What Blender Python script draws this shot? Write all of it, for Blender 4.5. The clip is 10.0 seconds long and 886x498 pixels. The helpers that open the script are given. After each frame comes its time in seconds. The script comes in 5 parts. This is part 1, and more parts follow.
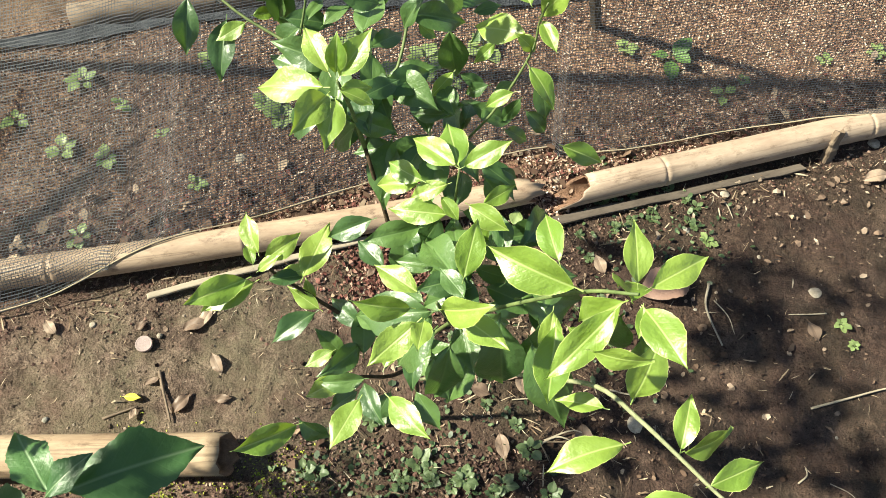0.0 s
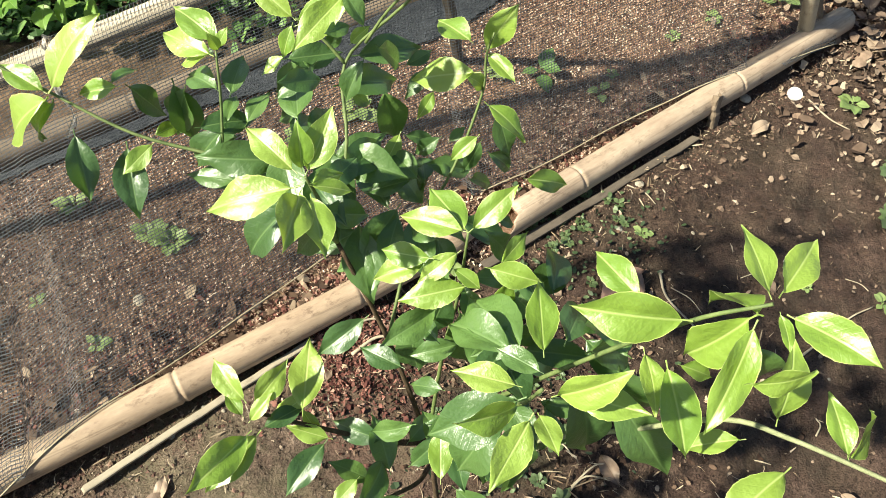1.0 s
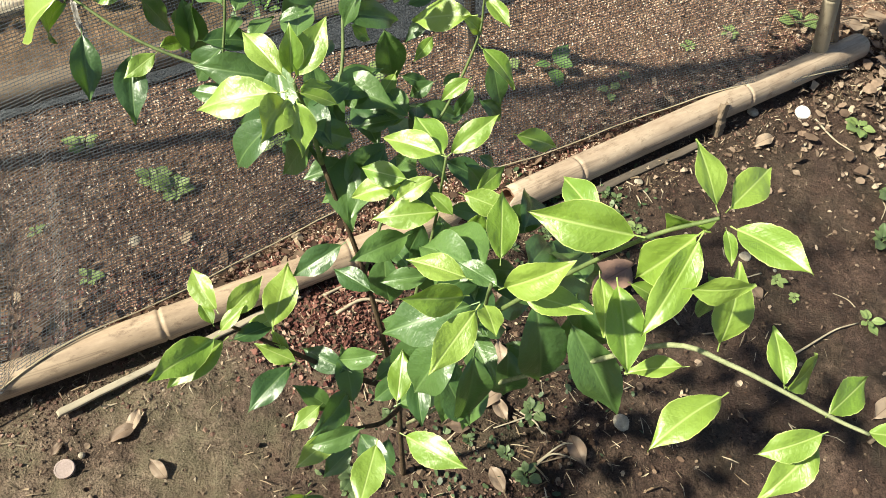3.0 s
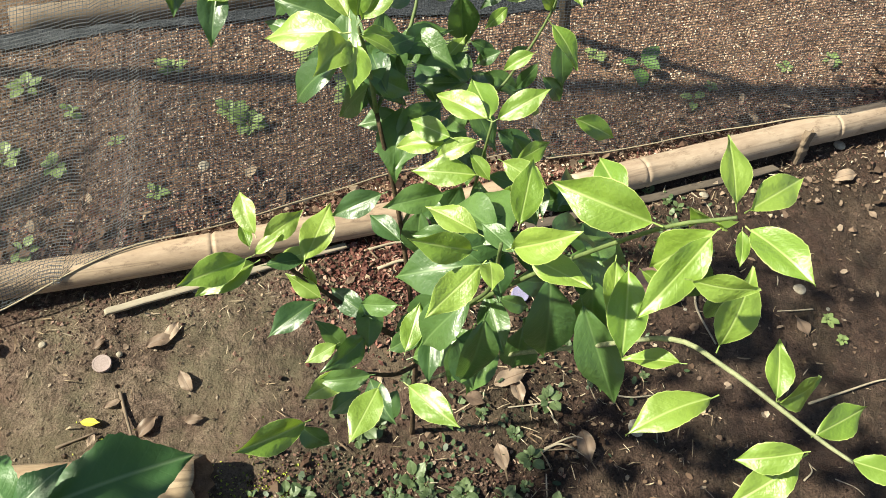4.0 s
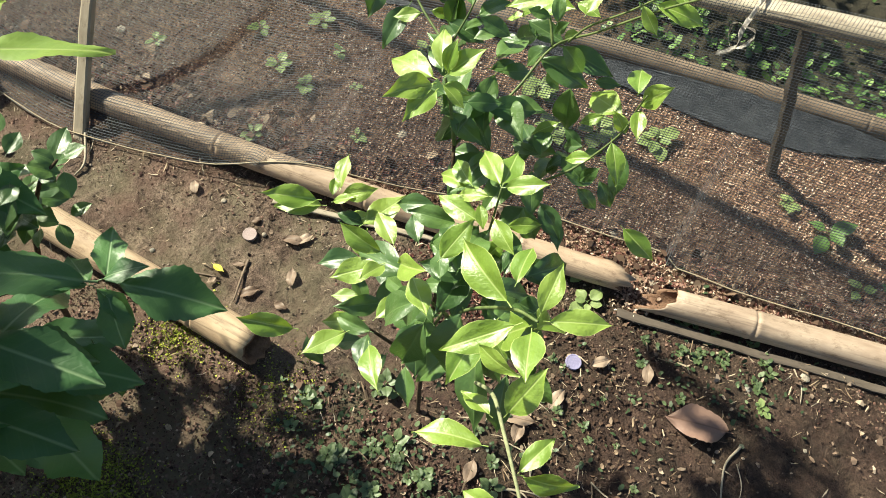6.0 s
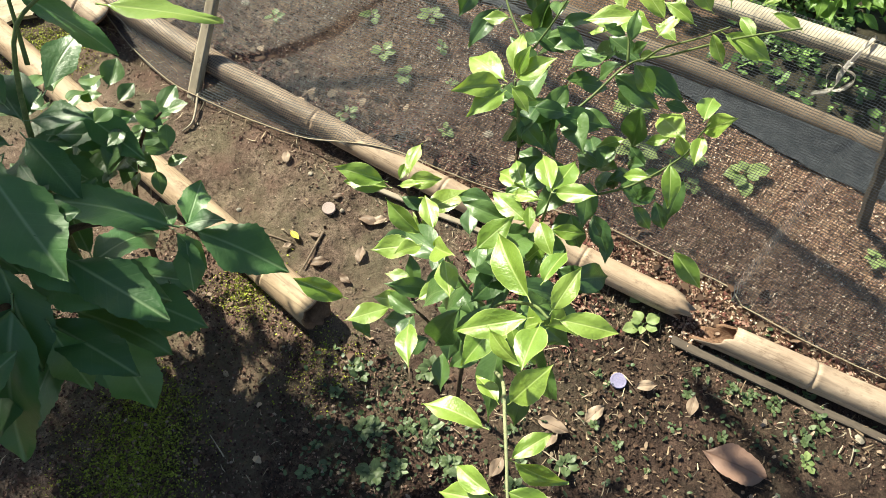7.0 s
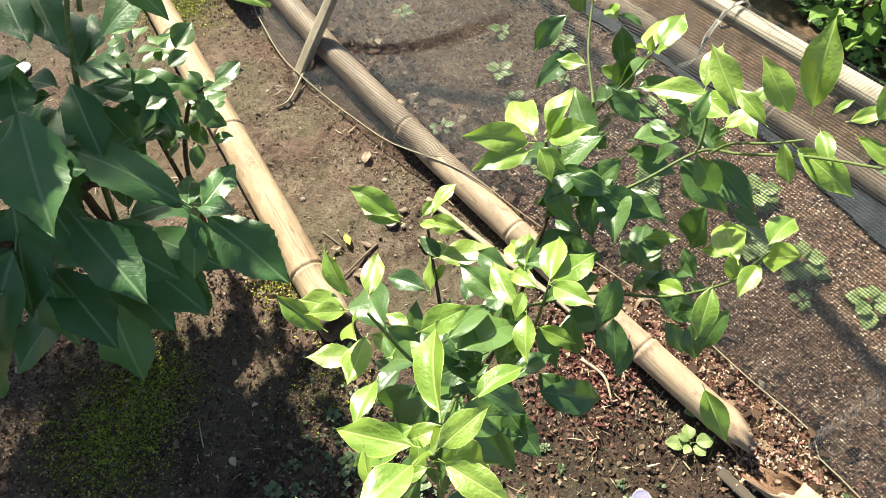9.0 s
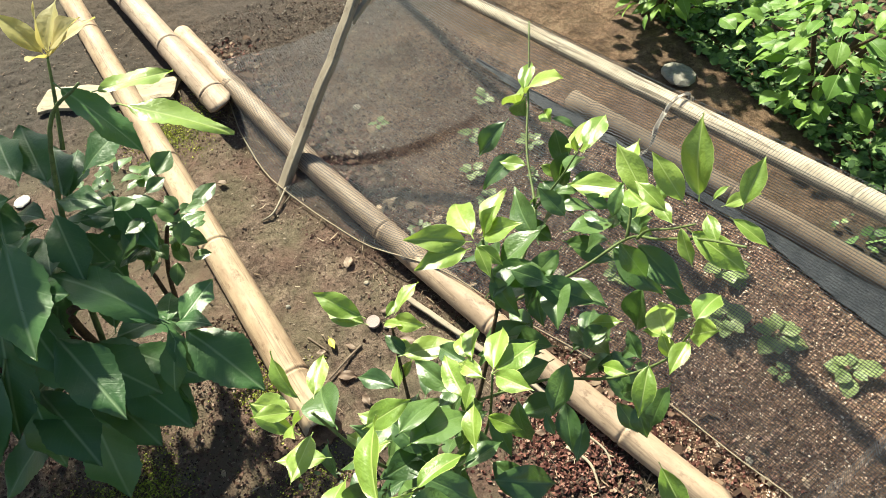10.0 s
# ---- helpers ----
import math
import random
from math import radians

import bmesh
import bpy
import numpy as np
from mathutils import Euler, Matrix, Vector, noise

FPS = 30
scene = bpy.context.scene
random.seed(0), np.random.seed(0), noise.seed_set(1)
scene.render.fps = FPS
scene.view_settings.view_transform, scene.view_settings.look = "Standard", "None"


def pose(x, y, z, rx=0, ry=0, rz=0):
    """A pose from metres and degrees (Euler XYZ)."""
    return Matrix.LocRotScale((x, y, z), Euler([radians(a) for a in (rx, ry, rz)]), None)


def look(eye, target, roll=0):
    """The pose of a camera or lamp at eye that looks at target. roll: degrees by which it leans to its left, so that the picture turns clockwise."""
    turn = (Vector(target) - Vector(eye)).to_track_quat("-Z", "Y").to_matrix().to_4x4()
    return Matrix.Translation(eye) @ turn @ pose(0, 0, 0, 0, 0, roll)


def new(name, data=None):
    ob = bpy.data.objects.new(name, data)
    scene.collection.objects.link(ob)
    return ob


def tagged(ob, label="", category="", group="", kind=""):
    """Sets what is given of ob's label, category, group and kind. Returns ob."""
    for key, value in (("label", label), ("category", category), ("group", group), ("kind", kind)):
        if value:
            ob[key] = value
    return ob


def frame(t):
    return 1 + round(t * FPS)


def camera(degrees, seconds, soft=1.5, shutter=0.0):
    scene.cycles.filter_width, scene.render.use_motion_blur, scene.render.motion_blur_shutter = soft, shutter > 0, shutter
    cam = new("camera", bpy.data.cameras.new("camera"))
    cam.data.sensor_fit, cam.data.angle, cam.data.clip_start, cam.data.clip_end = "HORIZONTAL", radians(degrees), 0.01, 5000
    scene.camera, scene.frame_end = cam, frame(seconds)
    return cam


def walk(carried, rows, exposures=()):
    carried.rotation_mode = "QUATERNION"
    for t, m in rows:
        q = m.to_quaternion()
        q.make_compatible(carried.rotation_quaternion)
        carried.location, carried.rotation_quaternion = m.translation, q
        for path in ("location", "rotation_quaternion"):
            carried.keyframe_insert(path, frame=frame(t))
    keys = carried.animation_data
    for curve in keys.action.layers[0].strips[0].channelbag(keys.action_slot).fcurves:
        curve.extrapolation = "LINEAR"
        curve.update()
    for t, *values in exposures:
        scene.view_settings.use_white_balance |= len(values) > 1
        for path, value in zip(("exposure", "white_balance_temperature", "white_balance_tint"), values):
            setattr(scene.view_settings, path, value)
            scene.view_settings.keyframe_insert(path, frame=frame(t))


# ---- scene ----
cam = camera(63.0, 10.0, soft=0.75)
PATH = [
    (0, (0.135, 0.08, 1.274), (0.096, 1.001, -0.501), 3.3),
    (0.5, (0.05, 0.134, 1.232), (0.18, 1.107, -0.51), 3.9),
    (1, (0.0, 0.155, 1.198), (0.335, 1.174, -0.49), 3.3),
    (1.5, (-0.008, 0.139, 1.189), (0.407, 1.182, -0.466), 2.1),
    (2, (-0.001, 0.121, 1.189), (0.447, 1.169, -0.454), 0.5),
    (2.5, (0.004, 0.087, 1.187), (0.451, 1.165, -0.437), 4.4),
    (3, (0.016, 0.068, 1.169), (0.331, 1.133, -0.494), 7.7),
    (3.2, (0.018, 0.061, 1.162), (0.279, 1.102, -0.525), 8.5),
    (4.3, (0.067, 0.035, 1.188), (0.128, 1.078, -0.517), 8.4),
    (4.5, (0.082, 0.037, 1.207), (0.071, 1.08, -0.499), 6.0),
    (5, (0.18, 0.028, 1.257), (-0.057, 0.998, -0.475), 3.2),
    (5.2, (0.221, 0.028, 1.28), (-0.074, 0.979, -0.454), 5.0),
    (6.3, (0.342, 0.035, 1.37), (-0.277, 0.859, -0.344), 4.9),
    (6.5, (0.351, 0.023, 1.38), (-0.332, 0.805, -0.33), 3.4),
    (7, (0.388, 0.044, 1.38), (-0.315, 0.754, -0.352), 3.5),
    (7.5, (0.369, 0.066, 1.365), (-0.357, 0.71, -0.384), 2.2),
    (8, (0.337, 0.169, 1.311), (-0.448, 0.754, -0.433), 0.1),
    (8.5, (0.329, 0.232, 1.304), (-0.532, 0.756, -0.424), -1.2),
    (9, (0.387, 0.26, 1.298), (-0.542, 0.659, -0.428), -0.8),
    (9.5, (0.439, 0.295, 1.306), (-0.62, 0.656, -0.352), -3.4),
    (10, (0.44, 0.313, 1.337), (-0.699, 0.782, -0.238), -5.5),
]
EXPOSURES = [(0.0, 1.27), (1.0, 1.22), (2.0, 1.14), (3.0, 1.08), (4.5, 1.05), (5.0, 1.01), (6.5, 1.17), (7.5, 1.30), (8.0, 1.42), (9.0, 1.45), (10.0, 1.31)]
walk(cam, [(t, look(eye, target, roll)) for t, eye, target, roll in PATH], [(t, stops, 6750, 2) for t, stops in EXPOSURES])

# ---------- world, sun ----------
SUN_FROM = Vector((-1.06, -0.07, 1.0)).normalized()   # direction towards the sun
world = bpy.data.worlds.new("sky")
scene.world = world
world.use_nodes = True
wn, wl = world.node_tree.nodes, world.node_tree.links
sky = wn.new("ShaderNodeTexSky")
sky.sky_type, sky.sun_disc = "NISHITA", False
sky.sun_elevation = math.asin(SUN_FROM.z)
sky.sun_rotation = math.atan2(SUN_FROM.x, SUN_FROM.y)
wl.new(sky.outputs[0], wn["Background"].inputs[0])
wn["Background"].inputs[1].default_value = 0.054
sun = new("sun", bpy.data.lights.new("sun", "SUN"))
sun.data.energy, sun.data.angle, sun.data.color = 5.0, radians(1.8), (1.0, 0.95, 0.80)
sun.rotation_mode = "QUATERNION"
sun.rotation_quaternion = SUN_FROM.to_track_quat("Z", "Y")

# ---------- materials ----------
def material(name, rough=0.7, spec=0.4):
    m = bpy.data.materials.new(name)
    m.use_nodes = True
    nt = m.node_tree
    b = nt.nodes["Principled BSDF"]
    b.inputs["Roughness"].default_value = rough
    b.inputs["Specular IOR Level"].default_value = spec
    return m, nt, b


def node(nt, kind, **kw):
    n = nt.nodes.new(kind)
    for k, v in kw.items():
        if k in n.inputs:
            n.inputs[k].default_value = v
    return n


def ramp(nt, src, stops):
    r = nt.nodes.new("ShaderNodeValToRGB")
    while len(r.color_ramp.elements) < len(stops):
        r.color_ramp.elements.new(0.5)
    for e, (p, c) in zip(r.color_ramp.elements, stops):
        e.position, e.color = p, (*c, 1) if len(c) == 3 else c
    nt.links.new(src, r.inputs[0])
    return r.outputs[0]


def tex_noise(nt, vec, scale, detail=4.0, rough=0.6):
    n = node(nt, "ShaderNodeTexNoise", Scale=scale, Detail=detail, Roughness=rough)
    nt.links.new(vec, n.inputs["Vector"])
    return n.outputs["Fac"]


def coords(nt, which="Object", scale=(1, 1, 1)):
    t = nt.nodes.new("ShaderNodeTexCoord")
    mp = nt.nodes.new("ShaderNodeMapping")
    mp.inputs["Scale"].default_value = scale
    nt.links.new(t.outputs[which], mp.inputs["Vector"])
    return mp.outputs[0]


def mixc(nt, fac, a, b, mode="MIX"):
    n = nt.nodes.new("ShaderNodeMix")
    n.data_type, n.blend_type = "RGBA", mode
    for sock, v in ((n.inputs[0], fac), (n.inputs[6], a), (n.inputs[7], b)):
        if isinstance(v, bpy.types.NodeSocket):
            nt.links.new(v, sock)
        else:
            sock.default_value = v if isinstance(v, float) else (*v, 1)
    return n.outputs[2]


def math_node(nt, op, a, b=0.0, clamp=False):
    n = nt.nodes.new("ShaderNodeMath")
    n.operation, n.use_clamp = op, clamp
    for sock, v in ((n.inputs[0], a), (n.inputs[1], b)):
        if isinstance(v, bpy.types.NodeSocket):
            nt.links.new(v, sock)
        else:
            sock.default_value = v
    return n.outputs[0]


def bump(nt, b, height, strength=0.5, dist=0.01):
    n = node(nt, "ShaderNodeBump", Strength=strength, Distance=dist)
    nt.links.new(height, n.inputs["Height"])
    nt.links.new(n.outputs[0], b.inputs["Normal"])


def mat_soil():
    m, nt, b = material("soil", 0.92, 0.25)
    v = coords(nt)
    big, mid, fine, grit = (tex_noise(nt, v, s, 5.0, 0.65) for s in (3.0, 14.0, 90.0, 320.0))
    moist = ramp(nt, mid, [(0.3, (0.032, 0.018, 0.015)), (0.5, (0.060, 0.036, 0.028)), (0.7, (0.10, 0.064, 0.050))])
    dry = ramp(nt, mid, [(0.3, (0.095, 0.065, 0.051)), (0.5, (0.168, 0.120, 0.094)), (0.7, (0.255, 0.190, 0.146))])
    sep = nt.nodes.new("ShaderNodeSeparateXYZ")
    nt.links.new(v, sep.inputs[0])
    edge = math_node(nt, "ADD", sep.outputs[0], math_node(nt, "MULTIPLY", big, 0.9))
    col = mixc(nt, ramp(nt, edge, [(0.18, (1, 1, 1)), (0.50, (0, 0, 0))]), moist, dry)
    bedm = ramp(nt, mid, [(0.3, (0.15, 0.085, 0.056)), (0.5, (0.26, 0.16, 0.106)), (0.7, (0.37, 0.25, 0.17))])
    inside = math_node(nt, "SUBTRACT", math_node(nt, "ADD", sep.outputs[1], math_node(nt, "MULTIPLY", mid, 0.10)), math_node(nt, "MULTIPLY", sep.outputs[0], 0.34))
    # loose dark crumbs along the edging
    loose = ramp(nt, math_node(nt, "ADD", inside, math_node(nt, "MULTIPLY", big, 0.12)), [(0.80, (0, 0, 0)), (0.90, (0.8, 0.8, 0.8))])
    col = mixc(nt, loose, col, (0.085, 0.052, 0.042))
    col = mixc(nt, ramp(nt, inside, [(0.84, (0, 0, 0)), (0.90, (1, 1, 1))]), col, bedm)
    col = mixc(nt, 1.0, col, ramp(nt, fine, [(0.32, (0.55, 0.53, 0.52)), (0.5, (1.0, 1.0, 1.0)), (0.7, (1.5, 1.52, 1.52))]), "MULTIPLY")
    col = mixc(nt, 1.0, col, ramp(nt, grit, [(0.38, (0.5, 0.48, 0.47)), (0.52, (1.0, 1.0, 1.0)), (0.7, (1.35, 1.35, 1.35))]), "MULTIPLY")
    # damp and dry areas some centimetres wide
    area = tex_noise(nt, v, 8.5, 5.0, 0.62)
    col = mixc(nt, 0.85, col, ramp(nt, area, [(0.34, (0.42, 0.38, 0.36)), (0.5, (0.95, 0.93, 0.92)), (0.64, (1.3, 1.3, 1.3))]), "MULTIPLY")
    nt.links.new(ramp(nt, math_node(nt, "ADD", area, math_node(nt, "MULTIPLY", edge, -0.25)), [(0.15, (0.55, 0.55, 0.55)), (0.45, (0.95, 0.95, 0.95))]), b.inputs["Roughness"])
    # reddish crumbly patches
    red = math_node(nt, "MULTIPLY", ramp(nt, big, [(0.47, (0, 0, 0)), (0.6, (0.75, 0.75, 0.75))]), math_node(nt, "ADD", 0.12, ramp(nt, edge, [(0.55, (0.88, 0.88, 0.88)), (0.85, (0, 0, 0))])))
    col = mixc(nt, red, col, (0.165, 0.100, 0.078))
    # thin greenish algae film on trodden soil
    alg = tex_noise(nt, v, 5.5, 6.0, 0.7)
    alg2 = math_node(nt, "MULTIPLY", ramp(nt, alg, [(0.44, (0, 0, 0)), (0.58, (1.4, 1.4, 1.4))]), math_node(nt, "MULTIPLY", fine, math_node(nt, "SUBTRACT", 1.0, ramp(nt, inside, [(0.80, (0, 0, 0)), (0.90, (0.75, 0.75, 0.75))]))))
    alg2 = math_node(nt, "MULTIPLY", alg2, math_node(nt, "ADD", 0.15, ramp(nt, edge, [(0.45, (0.55, 0.55, 0.55)), (0.75, (0, 0, 0))])))
    col = mixc(nt, alg2, col, (0.125, 0.115, 0.070))
    # dark damp soil at the far end
    far = math_node(nt, "SUBTRACT", math_node(nt, "MULTIPLY", mid, 0.25), sep.outputs[0])
    col = mixc(nt, ramp(nt, math_node(nt, "MULTIPLY", far, 0.5), [(0.66, (0, 0, 0)), (0.82, (0.85, 0.85, 0.85))]), col, mixc(nt, fine, (0.040, 0.034, 0.030), (0.085, 0.072, 0.062)))
    # the open ground further off: earth with thin grass, the same all round
    off = math_node(nt, "ADD", math_node(nt, "POWER", sep.outputs[0], 2.0), math_node(nt, "POWER", math_node(nt, "SUBTRACT", sep.outputs[1], 0.7), 2.0))
    wide = tex_noise(nt, v, 0.9, 6.0, 0.7)
    open_earth = ramp(nt, wide, [(0.36, (0.12, 0.085, 0.06)), (0.5, (0.17, 0.13, 0.085)), (0.6, (0.10, 0.125, 0.05)), (0.72, (0.07, 0.11, 0.035))])
    col = mixc(nt, ramp(nt, math_node(nt, "MULTIPLY", off, 0.1), [(0.42, (0, 0, 0)), (0.85, (1, 1, 1))]), col, open_earth)
    # shade beyond the far pole, put into the soil as a dark colour
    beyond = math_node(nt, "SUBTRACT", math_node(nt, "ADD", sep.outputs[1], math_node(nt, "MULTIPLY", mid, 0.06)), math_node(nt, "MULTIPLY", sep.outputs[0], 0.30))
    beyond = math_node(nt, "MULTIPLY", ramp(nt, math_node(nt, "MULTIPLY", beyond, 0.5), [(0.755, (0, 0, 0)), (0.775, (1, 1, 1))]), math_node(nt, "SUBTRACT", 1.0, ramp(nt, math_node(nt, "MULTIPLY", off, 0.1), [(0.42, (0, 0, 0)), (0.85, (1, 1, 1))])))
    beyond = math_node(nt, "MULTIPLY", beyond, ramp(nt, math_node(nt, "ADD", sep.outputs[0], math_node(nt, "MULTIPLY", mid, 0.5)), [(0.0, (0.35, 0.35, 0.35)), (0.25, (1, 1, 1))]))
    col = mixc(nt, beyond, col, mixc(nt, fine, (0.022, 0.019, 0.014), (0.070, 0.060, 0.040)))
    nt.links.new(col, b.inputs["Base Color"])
    h = math_node(nt, "ADD", math_node(nt, "MULTIPLY", fine, 0.7), math_node(nt, "MULTIPLY", grit, 0.45))
    bump(nt, b, math_node(nt, "ADD", h, math_node(nt, "MULTIPLY", area, 1.2)), 0.75, 0.016)
    return m


def mat_island(name, stops, rough=0.85, spec=0.2, grain=60.0, patch=None, darkened=False):
    """Loose bits whose colour changes from bit to bit."""
    m, nt, b = material(name, rough, spec)
    g = nt.nodes.new("ShaderNodeNewGeometry")
    col = ramp(nt, g.outputs["Random Per Island"], stops)
    n = tex_noise(nt, coords(nt), grain, 3.0)
    col = mixc(nt, 0.55, col, ramp(nt, n, [(0.3, (0.35, 0.35, 0.35)), (0.7, (1.0, 1.0, 1.0))]), "MULTIPLY")
    if patch:
        # damp and dusty patches some centimetres wide
        n = tex_noise(nt, coords(nt), patch, 4.0, 0.6)
        col = mixc(nt, 0.8, col, ramp(nt, n, [(0.34, (0.46, 0.42, 0.40)), (0.5, (1.0, 0.98, 0.96)), (0.66, (1.15, 1.18, 1.15))]), "MULTIPLY")
    if darkened:
        # the colour gets darker towards the far end of the bed (minus x)
        sep = nt.nodes.new("ShaderNodeSeparateXYZ")
        nt.links.new(coords(nt), sep.inputs[0])
        far = math_node(nt, "MULTIPLY", math_node(nt, "SUBTRACT", math_node(nt, "MULTIPLY", tex_noise(nt, coords(nt), 4.0), 0.6), sep.outputs[0]), 0.5)
        col = mixc(nt, 1.0, col, ramp(nt, far, [(0.28, (1, 1, 1)), (0.55, (0.60, 0.62, 0.64)), (0.85, (0.40, 0.42, 0.44))]), "MULTIPLY")
    nt.links.new(col, b.inputs["Base Color"])
    return m


def mat_bamboo(name, lo, hi, dark, rough=0.55, cracks=0.0):
    m, nt, b = material(name, rough, 0.35)
    streak = tex_noise(nt, coords(nt, scale=(1, 1, 0.03)), 160.0, 4.0)
    wide = tex_noise(nt, coords(nt, scale=(1, 1, 0.25)), 24.0, 6.0, 0.72)
    spot = tex_noise(nt, coords(nt, scale=(1, 1, 0.5)), 55.0, 6.0, 0.75)
    col = ramp(nt, wide, [(0.3, lo), (0.62, hi)])
    col = mixc(nt, ramp(nt, streak, [(0.36, (0.07, 0.07, 0.07)), (0.56, (0, 0, 0))]), col, dark)
    col = mixc(nt, ramp(nt, spot, [(0.54, (0, 0, 0)), (0.72, (0.85, 0.85, 0.85))]), col, dark)
    crack = tex_noise(nt, coords(nt, scale=(1, 1, 0.03)), 26.0, 3.0)
    line = ramp(nt, math_node(nt, "ABSOLUTE", math_node(nt, "SUBTRACT", crack, 0.5)), [(0.0, (1, 1, 1)), (0.022, (0, 0, 0))])
    col = mixc(nt, math_node(nt, "MULTIPLY", line, cracks), col, tuple(0.5 * c for c in dark))
    oi = nt.nodes.new("ShaderNodeObjectInfo")
    col = mixc(nt, 1.0, col, ramp(nt, oi.outputs["Random"], [(0, (0.85, 0.85, 0.85)), (1, (1.1, 1.08, 1.02))]), "MULTIPLY")
    nt.links.new(col, b.inputs["Base Color"])
    bump(nt, b, math_node(nt, "ADD", math_node(nt, "MULTIPLY", streak, 0.25), spot), 0.35, 0.003)
    return m


def mat_leaf(name, lo, hi, vein, rough=0.34, through_col=None, trans=0.35, spec=0.5):
    """Leaf blade: midrib and side veins along the blade (y), colour from leaf to leaf, light passing through."""
    m, nt, b = material(name, rough, spec)
    t = nt.nodes.new("ShaderNodeTexCoord")
    sep = nt.nodes.new("ShaderNodeSeparateXYZ")
    nt.links.new(t.outputs["Object"], sep.inputs[0])
    ax = math_node(nt, "ABSOLUTE", sep.outputs[0])
    mid = ramp(nt, ax, [(0.003, (1, 1, 1)), (0.016, (0, 0, 0))])
    sl = math_node(nt, "SUBTRACT", sep.outputs[1], math_node(nt, "MULTIPLY", ax, 0.9))
    w = math_node(nt, "SINE", math_node(nt, "MULTIPLY", sl, 62.0))
    side = ramp(nt, w, [(0.86, (0, 0, 0)), (1.0, (0.55, 0.55, 0.55))])
    oi = nt.nodes.new("ShaderNodeObjectInfo")
    col = mixc(nt, oi.outputs["Random"], lo, hi)
    blot = tex_noise(nt, t.outputs["Object"], 4.0, 4.0)
    col = mixc(nt, math_node(nt, "MULTIPLY", blot, 0.55), col, tuple(0.55 * c for c in lo))
    col = mixc(nt, math_node(nt, "MULTIPLY", side, 0.06), col, vein)
    col = mixc(nt, math_node(nt, "MULTIPLY", mid, 0.6), col, vein)
    b.inputs["Coat Weight"].default_value, b.inputs["Coat Roughness"].default_value = 0.85 * spec, 0.36
    nt.links.new(col, b.inputs["Base Color"])
    fine = tex_noise(nt, t.outputs["Object"], 45.0, 2.0)
    quilt = tex_noise(nt, t.outputs["Object"], 7.0, 2.0)
    h = math_node(nt, "SUBTRACT", math_node(nt, "ADD", math_node(nt, "MULTIPLY", fine, 0.12), math_node(nt, "MULTIPLY", quilt, 0.7)), math_node(nt, "ADD", math_node(nt, "MULTIPLY", side, 0.07), mid))
    bump(nt, b, h, 0.20, 0.02)
    tr = nt.nodes.new("ShaderNodeBsdfTranslucent")
    tc = mixc(nt, 0.6, col, through_col or hi)
    nt.links.new(tc, tr.inputs[0])
    mx = nt.nodes.new("ShaderNodeMixShader")
    mx.inputs[0].default_value = trans
    nt.links.new(b.outputs[0], mx.inputs[1])
    nt.links.new(tr.outputs[0], mx.inputs[2])
    nt.links.new(mx.outputs[0], nt.nodes["Material Output"].inputs[0])
    return m


def mat_plain(name, lo, hi, rough=0.6, spec=0.4, scale=25.0, relief=0.2):
    m, nt, b = material(name, rough, spec)
    n = tex_noise(nt, coords(nt), scale, 5.0, 0.65)
    n2 = tex_noise(nt, coords(nt), scale * 7, 3.0)
    col = ramp(nt, n, [(0.3, lo), (0.7, hi)])
    col = mixc(nt, 0.5, col, ramp(nt, n2, [(0.3, (0.55, 0.55, 0.55)), (0.7, (1, 1, 1))]), "MULTIPLY")
    nt.links.new(col, b.inputs["Base Color"])
    bump(nt, b, math_node(nt, "ADD", n, n2), relief, 0.004)
    return m


SOIL = mat_soil()
BAMBOO = mat_bamboo("bamboo_straw", (0.26, 0.185, 0.138), (0.46, 0.345, 0.262), (0.11, 0.067, 0.048), 0.55, 0.35)
BAMBOO_PALE = mat_bamboo("bamboo_pale", (0.25, 0.165, 0.11), (0.48, 0.36, 0.255), (0.15, 0.09, 0.058), 0.65, 0.45)
BAMBOO_TAN = mat_bamboo("bamboo_tan", (0.29, 0.208, 0.160), (0.49, 0.38, 0.30), (0.15, 0.10, 0.07), 0.6, 0.35)
RAIL = mat_bamboo("bamboo_bleached", (0.30, 0.25, 0.20), (0.56, 0.49, 0.41), (0.15, 0.11, 0.085), 0.85, 0.8)
STAKE = mat_bamboo("stake_wood", (0.29, 0.235, 0.175), (0.46, 0.39, 0.30), (0.12, 0.085, 0.06), 0.8)
BAMBOO_IN = mat_plain("bamboo_inside", (0.15, 0.085, 0.055), (0.34, 0.20, 0.135), 0.9, 0.2, 60.0, 0.8)
WOOD_DARK = mat_bamboo("old_wood", (0.13, 0.095, 0.07), (0.24, 0.18, 0.135), (0.06, 0.04, 0.03), 0.85)
WOOD_BLACK = mat_bamboo("blackened_wood", (0.045, 0.036, 0.03), (0.10, 0.082, 0.068), (0.03, 0.022, 0.018), 0.85)
WOOD_DAMP = mat_bamboo("damp_wood", (0.075, 0.058, 0.047), (0.16, 0.128, 0.105), (0.04, 0.03, 0.024), 0.85)
WOOD_GREY = mat_bamboo("grey_wood", (0.30, 0.25, 0.19), (0.47, 0.40, 0.31), (0.14, 0.10, 0.075), 0.8)
BARK = mat_plain("bark", (0.055, 0.035, 0.022), (0.14, 0.095, 0.06), 0.85, 0.2, 120.0, 0.5)
STEM = mat_plain("green_stem", (0.085, 0.125, 0.04), (0.20, 0.25, 0.09), 0.6, 0.4, 80.0, 0.15)
